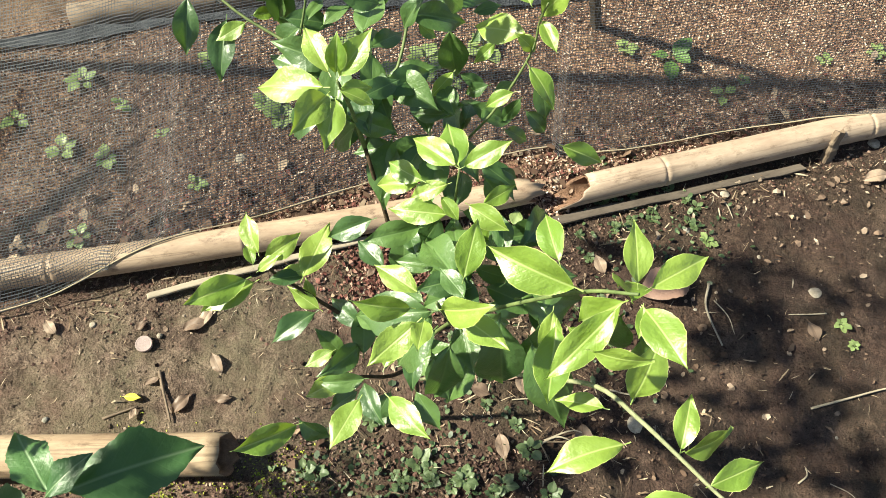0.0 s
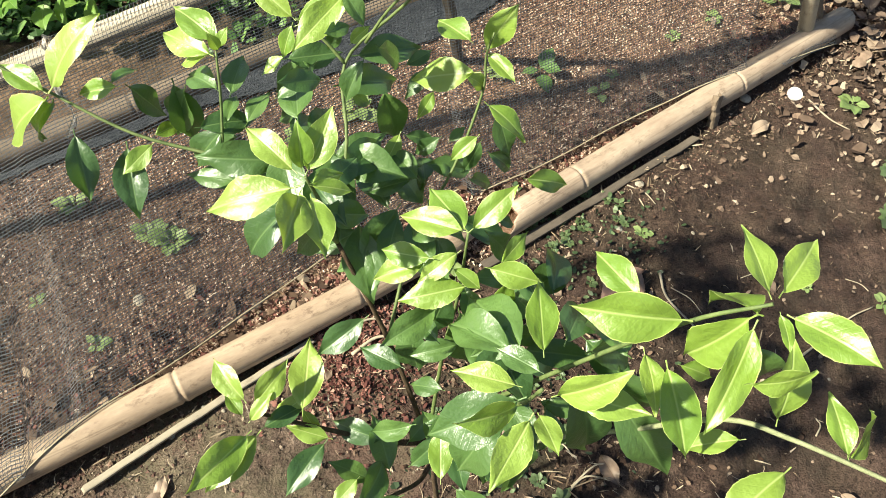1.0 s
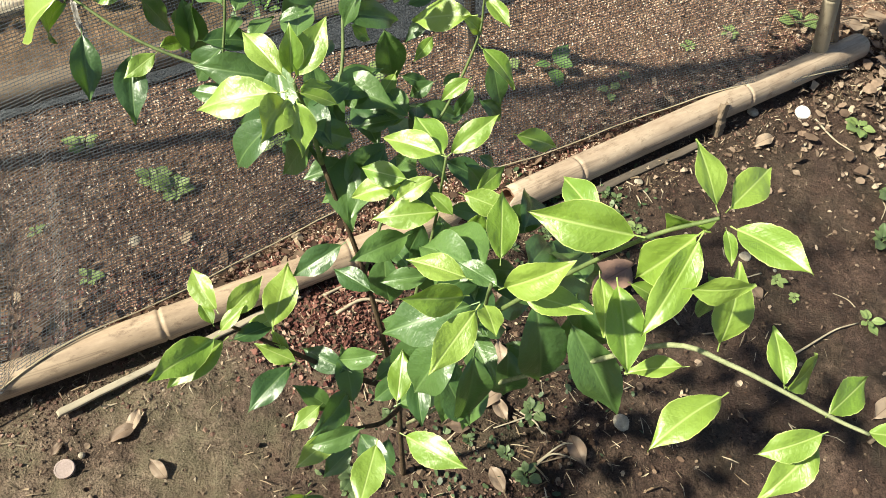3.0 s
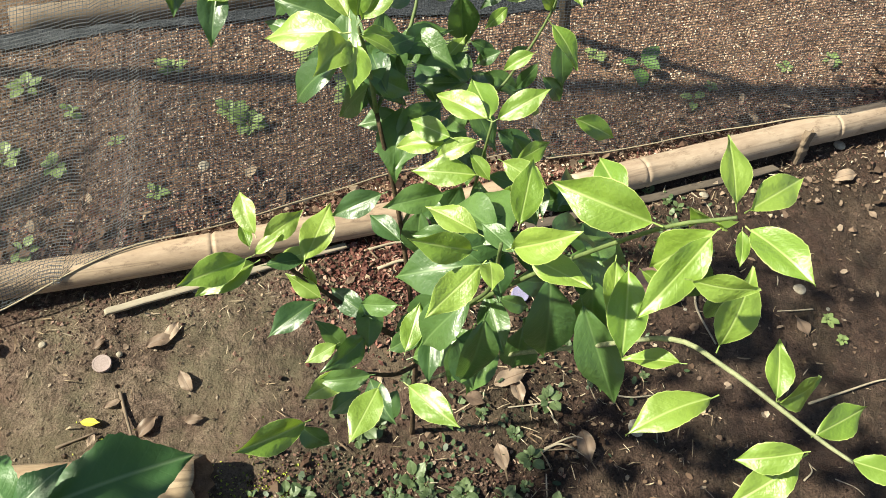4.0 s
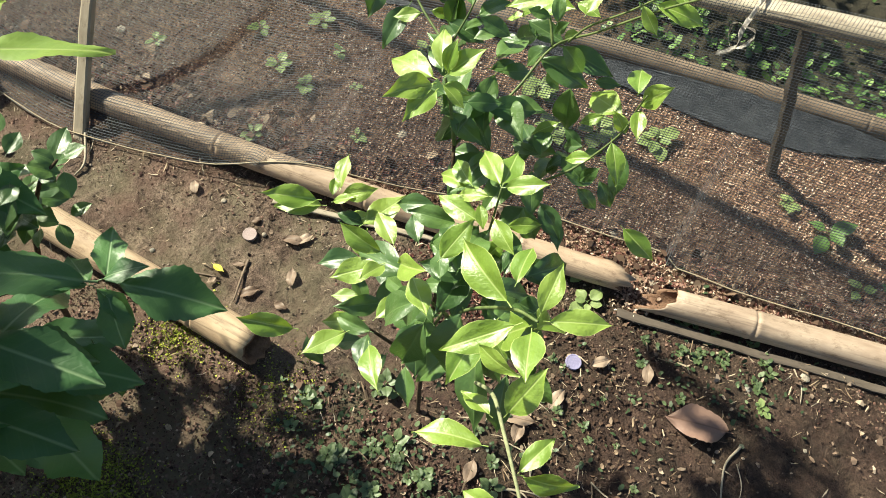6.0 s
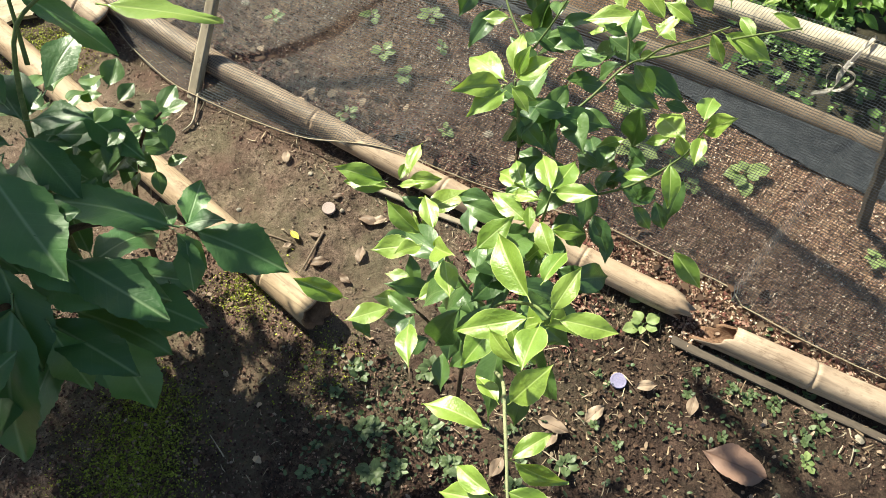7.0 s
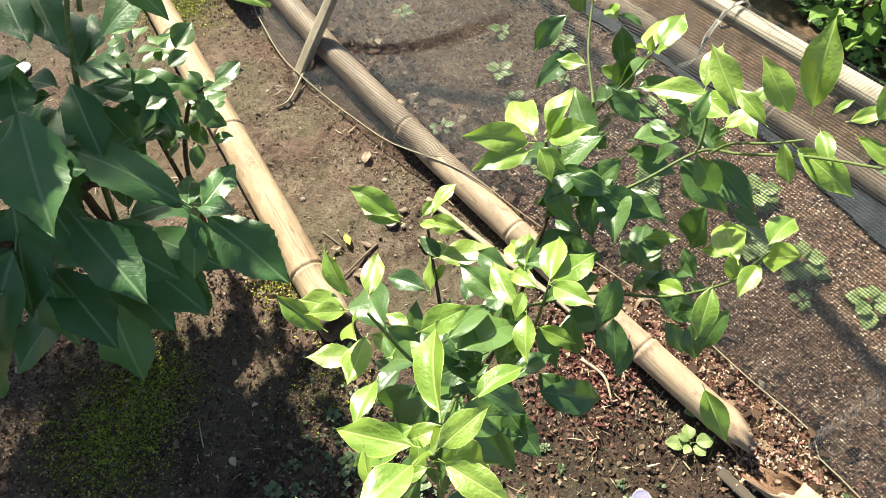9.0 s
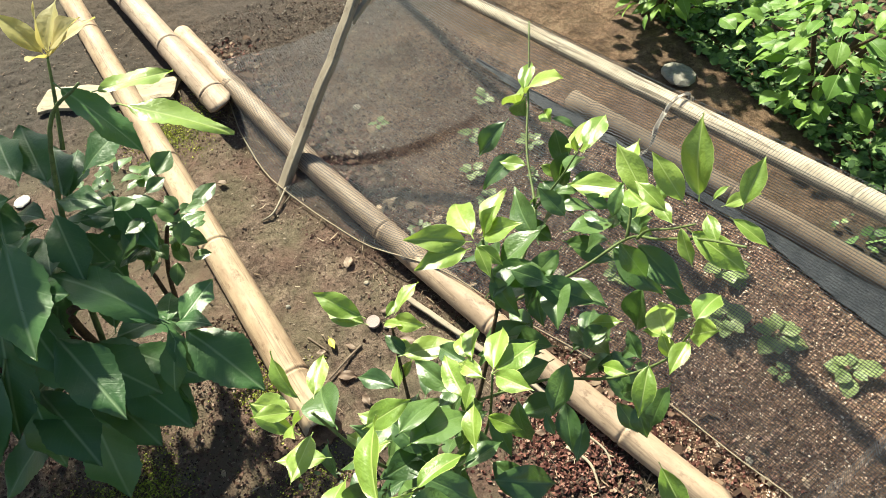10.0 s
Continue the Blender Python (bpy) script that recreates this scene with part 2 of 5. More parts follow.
STEM_PALE = mat_plain("pale_stem", (0.22, 0.24, 0.12), (0.40, 0.41, 0.24), 0.7, 0.3, 160.0, 0.4)
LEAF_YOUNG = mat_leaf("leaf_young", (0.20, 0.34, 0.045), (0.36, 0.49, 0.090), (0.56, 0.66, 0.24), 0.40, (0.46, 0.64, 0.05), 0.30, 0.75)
LEAF_RIM = mat_plain("leaf_margin", (0.40, 0.50, 0.13), (0.52, 0.60, 0.20), 0.45, 0.5, 60.0, 0.0)
LEAF_MATURE = mat_leaf("leaf_mature", (0.055, 0.12, 0.038), (0.16, 0.275, 0.070), (0.18, 0.28, 0.10), 0.36, (0.16, 0.32, 0.03), 0.25, 0.65)
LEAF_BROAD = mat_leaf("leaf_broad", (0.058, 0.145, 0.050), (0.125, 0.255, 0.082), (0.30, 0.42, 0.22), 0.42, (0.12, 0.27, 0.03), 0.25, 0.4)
LEAF_WEED = mat_leaf("leaf_weed", (0.20, 0.28, 0.09), (0.38, 0.47, 0.18), (0.22, 0.32, 0.14), 0.5, (0.2, 0.34, 0.06), 0.25)
LEAF_CREEP = mat_leaf("leaf_creeper", (0.08, 0.125, 0.05), (0.18, 0.24, 0.10), (0.18, 0.27, 0.12), 0.5, (0.2, 0.34, 0.06), 0.25)
LEAF_DRY = mat_leaf("leaf_dry", (0.20, 0.135, 0.10), (0.46, 0.345, 0.26), (0.12, 0.07, 0.045), 0.7, (0.4, 0.22, 0.1), 0.12, 0.25)
LEAF_PINK = mat_leaf("leaf_fallen_pale", (0.25, 0.150, 0.118), (0.33, 0.205, 0.160), (0.16, 0.085, 0.06), 0.55, (0.4, 0.22, 0.1), 0.1, 0.35)
LEAF_SHOOT = mat_leaf("leaf_new_shoot", (0.50, 0.50, 0.10), (0.68, 0.56, 0.34), (0.7, 0.65, 0.3), 0.45, (0.75, 0.65, 0.12), 0.4, 0.5)
LEAF_YELLOW = mat_leaf("leaf_yellow", (0.62, 0.52, 0.06), (0.72, 0.62, 0.09), (0.7, 0.65, 0.3), 0.6, (0.7, 0.6, 0.1), 0.2, 0.3)
NET = mat_plain("net_thread", (0.070, 0.074, 0.086), (0.140, 0.146, 0.162), 0.6, 0.3, 40.0, 0.0)
CORD = mat_plain("net_cord", (0.36, 0.29, 0.20), (0.52, 0.44, 0.32), 0.85, 0.2, 200.0, 0.3)
WHITE_TIE = mat_plain("white_tie", (0.55, 0.50, 0.46), (0.78, 0.73, 0.68), 0.8, 0.2, 90.0, 0.3)
CHIPS = mat_island("bed_chips", [(0.0, (0.060, 0.028, 0.022)), (0.28, (0.24, 0.130, 0.098)), (0.55, (0.46, 0.29, 0.22)), (0.85, (0.70, 0.52, 0.41)), (1.0, (0.84, 0.72, 0.60))], patch=15.0, darkened=True)
CHIPS_RED = mat_island("red_chips", [(0.0, (0.06, 0.020, 0.017)), (0.4, (0.16, 0.062, 0.052)), (0.8, (0.29, 0.135, 0.108)), (1.0, (0.50, 0.33, 0.26))])
CRUMBS = mat_island("soil_crumbs", [(0.0, (0.060, 0.038, 0.029)), (0.4, (0.12, 0.078, 0.058)), (0.8, (0.22, 0.155, 0.115)), (1.0, (0.46, 0.37, 0.29))])
LITTER = mat_island("leaf_litter", [(0.0, (0.035, 0.020, 0.015)), (0.45, (0.09, 0.052, 0.037)), (0.8, (0.20, 0.13, 0.092)), (1.0, (0.52, 0.39, 0.28))])
CRUMBS_PATH = mat_island("path_clods", [(0.0, (0.055, 0.038, 0.030)), (0.5, (0.12, 0.085, 0.066)), (0.9, (0.21, 0.16, 0.125)), (1.0, (0.36, 0.30, 0.24))], grain=200.0, patch=9.0)
LITTER_PALE = mat_island("pale_litter", [(0.0, (0.08, 0.052, 0.040)), (0.5, (0.24, 0.165, 0.125)), (1.0, (0.52, 0.41, 0.32))], patch=20.0)
CRUMBS_WET = mat_island("wet_clods", [(0.0, (0.022, 0.014, 0.011)), (0.6, (0.060, 0.038, 0.030)), (0.92, (0.13, 0.09, 0.07)), (1.0, (0.30, 0.23, 0.17))], grain=200.0, patch=9.0)
CRUMBS_RED = mat_island("red_crumbs", [(0.0, (0.045, 0.022, 0.019)), (0.5, (0.13, 0.070, 0.056)), (0.9, (0.27, 0.165, 0.13)), (1.0, (0.45, 0.34, 0.27))])
MOSS = mat_island("moss", [(0.0, (0.17, 0.20, 0.03)), (0.5, (0.36, 0.40, 0.06)), (1.0, (0.55, 0.58, 0.12))])
STRAW = mat_island("straw_bits", [(0.0, (0.18, 0.12, 0.08)), (0.6, (0.38, 0.29, 0.20)), (1.0, (0.58, 0.48, 0.36))])


# ---------- builders ----------
def world_of(o):
    return (world_of(o.parent) if o.parent else Matrix.Identity(4)) @ o.matrix_basis


def thing(name, base, label, category, group="", kind=""):
    ob = new(name)
    ob.empty_display_size = 0.05
    ob.location = base
    ob.matrix_basis = Matrix.Translation(base)
    return tagged(ob, label, category, group, kind)


def as_mesh(name, bm, mats, smooth=True):
    me = bpy.data.meshes.new(name)
    bm.to_mesh(me)
    bm.free()
    for m in mats if isinstance(mats, (list, tuple)) else [mats]:
        me.materials.append(m)
    if smooth:
        me.polygons.foreach_set("use_smooth", [True] * len(me.polygons))
    return me


def part(name, me, parent, m=None, label=""):
    """One mesh object under a thing; m is its pose in the world."""
    ob = new(name, me)
    ob.parent = parent
    ob.matrix_basis = world_of(parent).inverted() @ (m or Matrix.Identity(4))
    return tagged(ob, label)


def single(name, me, m, label, category, group="", kind=""):
    ob = new(name, me)
    ob.matrix_basis = m
    return tagged(ob, label, category, group, kind)


def axis_pose(p0, p1, spin=0.0):
    """z along p0 to p1, origin at p0."""
    p0, p1 = Vector(p0), Vector(p1)
    q = (p1 - p0).to_track_quat("Z", "Y").to_matrix().to_4x4()
    return Matrix.Translation(p0) @ q @ Matrix.Rotation(spin, 4, "Z")


def rings(bm, loops, close=True, mat=0):
    faces = []
    for a, b in zip(loops, loops[1:]):
        n = len(a)
        for i in range(n if close else n - 1):
            f = bm.faces.new((a[i], a[(i + 1) % n], b[(i + 1) % n], b[i]))
            f.material_index = mat
            faces.append(f)
    return faces


def tube(points, radii, sides=8, cap=True):
    """A tapered round tube along points."""
    bm = bmesh.new()
    pts = [Vector(p) for p in points]
    loops, ref = [], Vector((0.3, 0.2, 0.93))
    for i, p in enumerate(pts):
        d = (pts[min(i + 1, len(pts) - 1)] - pts[max(i - 1, 0)]).normalized()
        u = d.cross(ref)
        if u.length < 1e-3:
            u = d.cross(Vector((1, 0, 0)))
        u.normalize()
        w = d.cross(u)
        loops.append([bm.verts.new(p + radii[i] * (math.cos(a) * u + math.sin(a) * w)) for a in (2 * math.pi * k / sides for k in range(sides))])
    rings(bm, loops)
    if cap:
        bm.faces.new(loops[0][::-1])
        bm.faces.new(loops[-1])
    return bm


def spline(points, n):
    """Catmull-Rom through points, n steps a span."""
    P = [Vector(p) for p in points]
    P = [2 * P[0] - P[1]] + P + [2 * P[-1] - P[-2]]
    out = []
    for i in range(1, len(P) - 2):
        a, b, c, d = P[i - 1 : i + 3]
        for k in range(n):
            t = k / n
            out.append(0.5 * (2 * b + (c - a) * t + (2 * a - 5 * b + 4 * c - d) * t * t + (3 * b - a - 3 * c + d) * t**3))
    out.append(P[-2])
    return out


def bamboo_mesh(length, r0, r1, nodes, wall=0.006, jag=(0.0, 0.0), seed=1, bow=0.0, towards=0.0, ragged=1.0):
    """A hollow cane along z: swollen nodes, uneven wall, open ends that may be split."""
    rng = random.Random(seed)
    sides, bm = 20, bmesh.new()
    zs = [length * k / 40 for k in range(41)]
    for nz in nodes:
        zs += [nz - 0.014, nz - 0.009, nz - 0.005, nz - 0.0022, nz, nz + 0.0022, nz + 0.006, nz + 0.010, nz + 0.016]
    zs = sorted(z for z in zs if 0 <= z <= length)
    lobes = [(rng.random() * 6.28, 0.02 * rng.random()) for _ in range(3)]
    tooth = [[rng.random() for _ in range(sides)] for _ in range(2)]
    outer, inner = [], []
    for z in zs:
        r = r0 + (r1 - r0) * z / length
        for nz in nodes:
            d = z - nz
            r += 0.05 * r0 * math.exp(-(((d - 0.006) / 0.006) ** 2)) + 0.03 * r0 * math.exp(-(((d + 0.006) / 0.005) ** 2)) - 0.09 * r0 * math.exp(-((d / 0.0025) ** 2))
        bend = bow * math.sin(math.pi * z / length)
        bx, by = bend * math.cos(towards), bend * math.sin(towards)
        lo, li = [], []
        for k in range(sides):
            a = 2 * math.pi * k / sides
            rr = r * (1 + sum(c * math.cos((j + 2) * a + p) for j, (p, c) in enumerate(lobes)))
            zz = z
            if z < jag[0]:
                zz = z + jag[0] * (0.5 + 0.5 * math.cos(a - 1.1)) * (1 - z / jag[0]) + ragged * (0.012 + 0.28 * jag[0]) * tooth[0][k] * (1 - z / jag[0])
            if length - z < jag[1]:
                s = 1 - (length - z) / jag[1]
                zz = z - jag[1] * (0.5 + 0.5 * math.cos(a + 0.9)) * s - ragged * (0.012 + 0.28 * jag[1]) * tooth[1][k] * s
            lo.append(bm.verts.new((rr * math.cos(a) + bx, rr * math.sin(a) + by, zz)))
            li.append(bm.verts.new(((rr - wall) * math.cos(a) + bx, (rr - wall) * math.sin(a) + by, zz)))
        outer.append(lo)
        inner.append(li)
    rings(bm, outer)
    rings(bm, [l[::-1] for l in inner], mat=1)
    rings(bm, [inner[0], outer[0]], mat=1)
    rings(bm, [outer[-1], inner[-1]], mat=1)
    # the closed walls a little way inside each end
    for z in (2.2 * jag[0] + 0.04, length - 2.2 * jag[1] - 0.04):
        i = min(range(len(zs)), key=lambda j: abs(zs[j] - z))
        f = bm.faces.new(inner[i])
        f.material_index = 1
    bmesh.ops.recalc_face_normals(bm, faces=bm.faces)
    return bm


def bamboo_pole(p0, p1, r0, r1, nodes, label, mat, group="", jag=(0, 0), seed=1, bow=0.0, name="bamboo_pole", spin=0.0, lean=(0, 0, 1), ragged=1.0):
    """lean: the way in which the cane bows out at its middle."""
    L = (Vector(p1) - Vector(p0)).length
    side = axis_pose(p0, p1, spin).to_3x3().inverted() @ Vector(lean)
    me = as_mesh(name, bamboo_mesh(L, r0, r1, nodes, jag=jag, seed=seed, bow=bow, towards=math.atan2(side.y, side.x), ragged=ragged), [mat, BAMBOO_IN])
    return single(name, me, axis_pose(p0, p1, spin), label, "bamboo pole", group)


def leaf_mesh(name, mat, width=0.46, fold=0.18, curl=0.22, serr=0.0, teeth=14, petiole=0.09, wave=0.02, seed=0, blunt=0.0, twist=0.0, lobe=0.0, holes=0, mid=0.9, rim=None):
    """A leaf of unit length along y: petiole, folded and drooping blade, uneven toothed edge, raised midrib."""
    rng = random.Random(seed)
    bm, n = bmesh.new(), 26 if lobe else 18
    ph = rng.random() * 6
    rows = []
    def droop(t):
        return 0.75 * curl * (t - t * t)
    for i in range(n + 1):
        t = i / n
        y = petiole + (1 - petiole) * t
        s = math.sin(math.pi * t**mid) ** (0.92 - 0.30 * blunt) if 0 < t < 1 else 0.0
        s *= 1 - (1 - blunt) * (0.10 * t + 0.42 * max(0.0, t - 0.66) / 0.34)
        half = 0.5 * width * s
        if 0 < i < n:
            half *= 1 + serr * (1 if i % 2 else -1) * 0.5 + 0.012 * rng.uniform(-1, 1)
        row = []
        for u in ((-1.0, -0.965, -0.62, -0.28, 0.0, 0.28, 0.62, 0.965, 1.0) if rim else (-1.0, -0.62, -0.28, 0.0, 0.28, 0.62, 1.0)):
            x = u * half
            if lobe and u:
                x *= 1 + lobe * math.sin(17.0 * t + (ph if u < 0 else ph + 2.1)) * min(1.0, 4 * t) * (0.4 + 0.6 * abs(u))
            z = droop(t) + fold * abs(x) * (1.25 - 0.5 * abs(u)) + wave * math.sin(9 * t + ph + 2 * u) * abs(u) - (0.006 if u == 0 else 0)
            a = twist * t
            row.append(bm.verts.new((x * math.cos(a), y, z + x * math.sin(a))))
        rows.append(row)
    faces = rings(bm, rows, close=False)
    if rim:
        for k, f in enumerate(faces):
            f.material_index = 1 if k % 8 in (0, 7) else 0
    if holes:
        gone = {6 * rng.randint(5, n - 5) + rng.randint(0, 5) for _ in range(holes)}
        bmesh.ops.delete(bm, geom=[faces[k] for k in gone], context="FACES_ONLY")
    bmesh.ops.remove_doubles(bm, verts=rows[0] + rows[-1], dist=1e-5)
    # petiole
    loops = []
    for y, r in ((0.0, 0.011), (petiole * 0.6, 0.009), (petiole * 1.25, 0.008)):
        loops.append([bm.verts.new((r * math.cos(a), y, r * math.sin(a) - 0.006)) for a in (0, 2.1, 4.2)])
    rings(bm, loops)
    return as_mesh(name, bm, [mat, rim] if rim else mat)


def leaf_pose(base, tip, roll=0.0, up=(0, 0, 1)):
    """Length and direction from base to tip; the blade faces up, turned by roll degrees about its own length."""
    base, tip = Vector(base), Vector(tip)
    y = tip - base
    L = y.length
    y.normalize()
    z = Vector(up) - y * y.dot(Vector(up))
    if z.length < 1e-3:
        z = Vector((0, 1, 0)) - y * y.y
    z.normalize()
    x = y.cross(z)
    m = Matrix((x, y, z)).transposed().to_4x4()
    return Matrix.Translation(base) @ m @ Matrix.Rotation(radians(roll), 4, "Y") @ Matrix.Scale(L, 4)


def leaf_set(name, mat, n, seed, **kw):
    rng = random.Random(seed)
    out = []
    for i in range(n):
        k = dict(kw)
        k["width"] = kw.get("width", 0.46) * rng.uniform(0.88, 1.12)
        k["fold"] = kw.get("fold", 0.18) * rng.uniform(0.45, 1.5)
        k["curl"] = kw.get("curl", 0.2) * rng.uniform(0.2, 1.7)
        k["twist"] = rng.uniform(-0.35, 0.35)
        out.append(leaf_mesh(name, mat, seed=seed * 10 + i, **k))
    return out


YOUNG = leaf_set("young_leaf", LEAF_YOUNG, 12, 3, width=0.44, fold=0.34, curl=0.30, serr=0.03, wave=0.03, rim=LEAF_RIM)
MATURE = leaf_set("mature_leaf", LEAF_MATURE, 12, 5, width=0.46, fold=0.32, curl=0.34, serr=0.025, wave=0.03)
BROAD = leaf_set("broad_leaf", LEAF_BROAD, 8, 7, width=0.48, fold=0.10, curl=0.34, serr=0.055, wave=0.035, lobe=0.07, blunt=0.25, mid=1.0)
# sunlit leaves of the same shrub: the sunlight is put in as brighter green
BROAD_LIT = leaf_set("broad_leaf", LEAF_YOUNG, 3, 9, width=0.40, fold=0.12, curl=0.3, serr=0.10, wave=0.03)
WEEDLEAF = leaf_set("weed_leaf", LEAF_WEED, 5, 11, width=0.62, fold=0.15, curl=0.25, serr=0.06, petiole=0.2, blunt=0.6)
CREEPLEAF = leaf_set("weed_leaf", LEAF_CREEP, 4, 12, width=0.62, fold=0.15, curl=0.25, serr=0.06, petiole=0.2, blunt=0.6)
DRYLEAF = leaf_set("dry_leaf", LEAF_DRY, 5, 13, width=0.52, fold=0.35, curl=0.35, wave=0.06, petiole=0.1)

# ---------- ground ----------
def pole_y(x):
    """The line of the near bamboo edging."""
    if x < 0.32:
        return 0.375 + 0.2631 * (x + 1.65) - 0.037 * math.sin(math.pi * min(1.0, max(0.0, (x + 1.65) / 1.965)))
    return 0.870 + (x - 0.33) * 0.376


def ground_z(x, y):
    near = max(0.0, 1 - max(abs(x) - 2.0, abs(y - 0.6) - 2.0, 0) / 1.0)
    h = 0.010 * noise.noise((x * 2.3, y * 2.3, 0)) + 0.006 * noise.noise((x * 9, y * 9, 3)) + 0.005 * noise.noise((x * 30, y * 30, 7)) + 0.0042 * noise.noise((x * 62, y * 62, 9))
    return near * h - 0.006


def graded(lo, hi, step, far):
    a = list(np.arange(lo, hi + 1e-6, step))
    s, left, right = step, lo, hi
    while right < far:
        s *= 1.35
        right += s
        left -= s
        a = [left] + a + [right]
    return a


gx, gy = graded(-2.3, 1.8, 0.0085, 60.0), graded(-0.55, 2.1, 0.0085, 60.0)
verts = [(x, y, ground_z(x, y)) for y in gy for x in gx]
nx = len(gx)
quads = [(j * nx + i, j * nx + i + 1, (j + 1) * nx + i + 1, (j + 1) * nx + i) for j in range(len(gy) - 1) for i in range(nx - 1)]
me = bpy.data.meshes.new("ground")
me.from_pydata(verts, [], quads)
me.materials.append(SOIL)
me.polygons.foreach_set("use_smooth", [True] * len(me.polygons))
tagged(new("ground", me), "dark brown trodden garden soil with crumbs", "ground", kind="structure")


def scatter(name, count, seed, place, size, mat, label, lift=0.003, flat=0.5, aspect=(0.3, 0.9), curl=0.35):
    """Loose flat bits strewn over the soil: place(rng) gives x, y or None."""
    rng = random.Random(seed)
    v, f = [], []
    while count > 0:
        count -= 1
        p = place(rng)
        if not p:
            continue
        x, y = p
        s = rng.uniform(*size) * rng.uniform(0.6, 1.2)
        w = s * rng.uniform(*aspect)
        e = Euler((rng.gauss(0, flat), rng.gauss(0, flat), rng.uniform(0, 6.283))).to_matrix()
        c = Vector((x, y, ground_z(x, y) + lift + 0.25 * s * rng.random()))
        k = len(v)
        bend = curl * s * rng.uniform(-1, 1)
        for a, b, h in ((-0.5, -0.3, 0), (0.05, -0.5, bend), (0.5, -0.1, 0), (0.42, 0.35, 0), (-0.05, 0.5, bend), (-0.5, 0.2, 0)):
            v.append(c + e @ Vector((a * s, b * w, h)))
        f += [(k, k + 1, k + 4, k + 5), (k + 1, k + 2, k + 3, k + 4)]
    me = bpy.data.meshes.new(name)
    me.from_pydata(v, [], f)
    me.materials.append(mat)
    return tagged(new(name, me), label, name.replace("_", " "), kind="stuff")


def crumbs(name, count, seed, place, size, mat, label):
    """Rounded lumps of soil, eight faces each, half sunk in the ground."""
    rng = random.Random(seed)
    v, f = [], []
    for _ in range(count):
        p = place(rng)
        if not p:
            continue
        x, y = p
        s = size[0] + (size[1] - size[0]) * rng.random() ** 3
        e = Euler((rng.uniform(0, 6), rng.uniform(0, 6), rng.uniform(0, 6))).to_matrix()
        c = Vector((x, y, ground_z(x, y) + 0.10 * s))
        k = len(v)
        for d in ((1, 0, 0), (-1, 0, 0), (0, 1, 0), (0, -1, 0), (0, 0, 1), (0, 0, -1)):
            q = e @ (Vector(d) * s * rng.uniform(0.35, 0.65))
            v.append(c + Vector((q.x, q.y, 0.55 * q.z)))
        f += [(k + a, k + b, k + t) if (a == 0) == (t == 4) else (k + b, k + a, k + t) for a in (0, 1) for b in (2, 3) for t in (4, 5)]
    me = bpy.data.meshes.new(name)
    me.from_pydata(v, [], f)
    me.materials.append(mat)
    return tagged(new(name, me), label, name.replace("_", " "), kind="stuff")


def in_bed(rng):
    x = rng.uniform(-1.75, 1.6)
    y = pole_y(x) + rng.random() * 0.85
    if y > 1.50 + 0.30 * x:
        return None
    return (x, y) if x > -1.15 or rng.random() < (x + 1.85) / 0.7 else None


def in_bed_edge(rng):
    x = rng.uniform(-1.6, 1.4)
    return x, pole_y(x) + 0.03 + abs(rng.gauss(0, 0.07))


def front_strip(rng):
    x = rng.uniform(-1.5, 1.4)
    return x, pole_y(x) - 0.02 - abs(rng.gauss(0, 0.07))


def open_soil(rng):
    x, y = rng.uniform(-1.9, 1.6), rng.uniform(-0.5, 1.0)
    return (x, y) if y < pole_y(x) else None


def dry_path(rng):
    x, y = rng.uniform(-1.9, 0.32), rng.uniform(-0.5, 1.0)
    return (x, y) if y < pole_y(x) and rng.random() > 2.0 * (x - 0.0) else None


def wet_path(rng):
    x, y = rng.uniform(0.0, 1.6), rng.uniform(-0.5, 1.3)
    return (x, y) if y < pole_y(x) and rng.random() < 3.0 * x else None


def blob(cx, cy, r):
    return lambda rng: (cx + rng.gauss(0, r), cy + rng.gauss(0, r))


scatter("wood_chips", 185000, 1, in_bed, (0.003, 0.0085), CHIPS, "reddish brown crumbly chips covering the seed bed", flat=0.65, aspect=(0.2, 0.65))
scatter("soil_crumbs", 9000, 55, wet_path, (0.002, 0.006), CRUMBS_WET, "dark wet crumbs of soil beside the sapling", lift=0.0, flat=0.4, aspect=(0.6, 1.0))
scatter("soil_crumbs", 11000, 2, dry_path, (0.002, 0.006), CRUMBS, "dark crumbs of soil on the path", lift=0.0, flat=0.4, aspect=(0.6, 1.0))
crumbs("soil_clods", 9000, 54, wet_path, (0.002, 0.0085), CRUMBS_WET, "small dark wet clods of soil beside the sapling")
crumbs("soil_clods", 9000, 51, dry_path, (0.002, 0.0085), CRUMBS_PATH, "small dark clods of soil on the path")
crumbs("soil_clods", 3200, 52, front_strip, (0.0025, 0.0095), CRUMBS_RED, "reddish clods of soil along the bamboo edging")
crumbs("soil_clods", 9000, 53, in_bed, (0.003, 0.010), CRUMBS_RED, "reddish clods of soil in the seed bed")
scatter("soil_crumbs", 7000, 3, front_strip, (0.002, 0.006), CRUMBS, "dark loose crumbs along the bamboo edging", flat=0.5, lift=0.0005)
def shaded_soil(rng):
    x, y = rng.uniform(-0.6, 0.35), rng.uniform(-0.42, 0.36)
    return (x, y) if y < 0.27 + 0.118 * (x + 0.2) or x > -0.15 else None


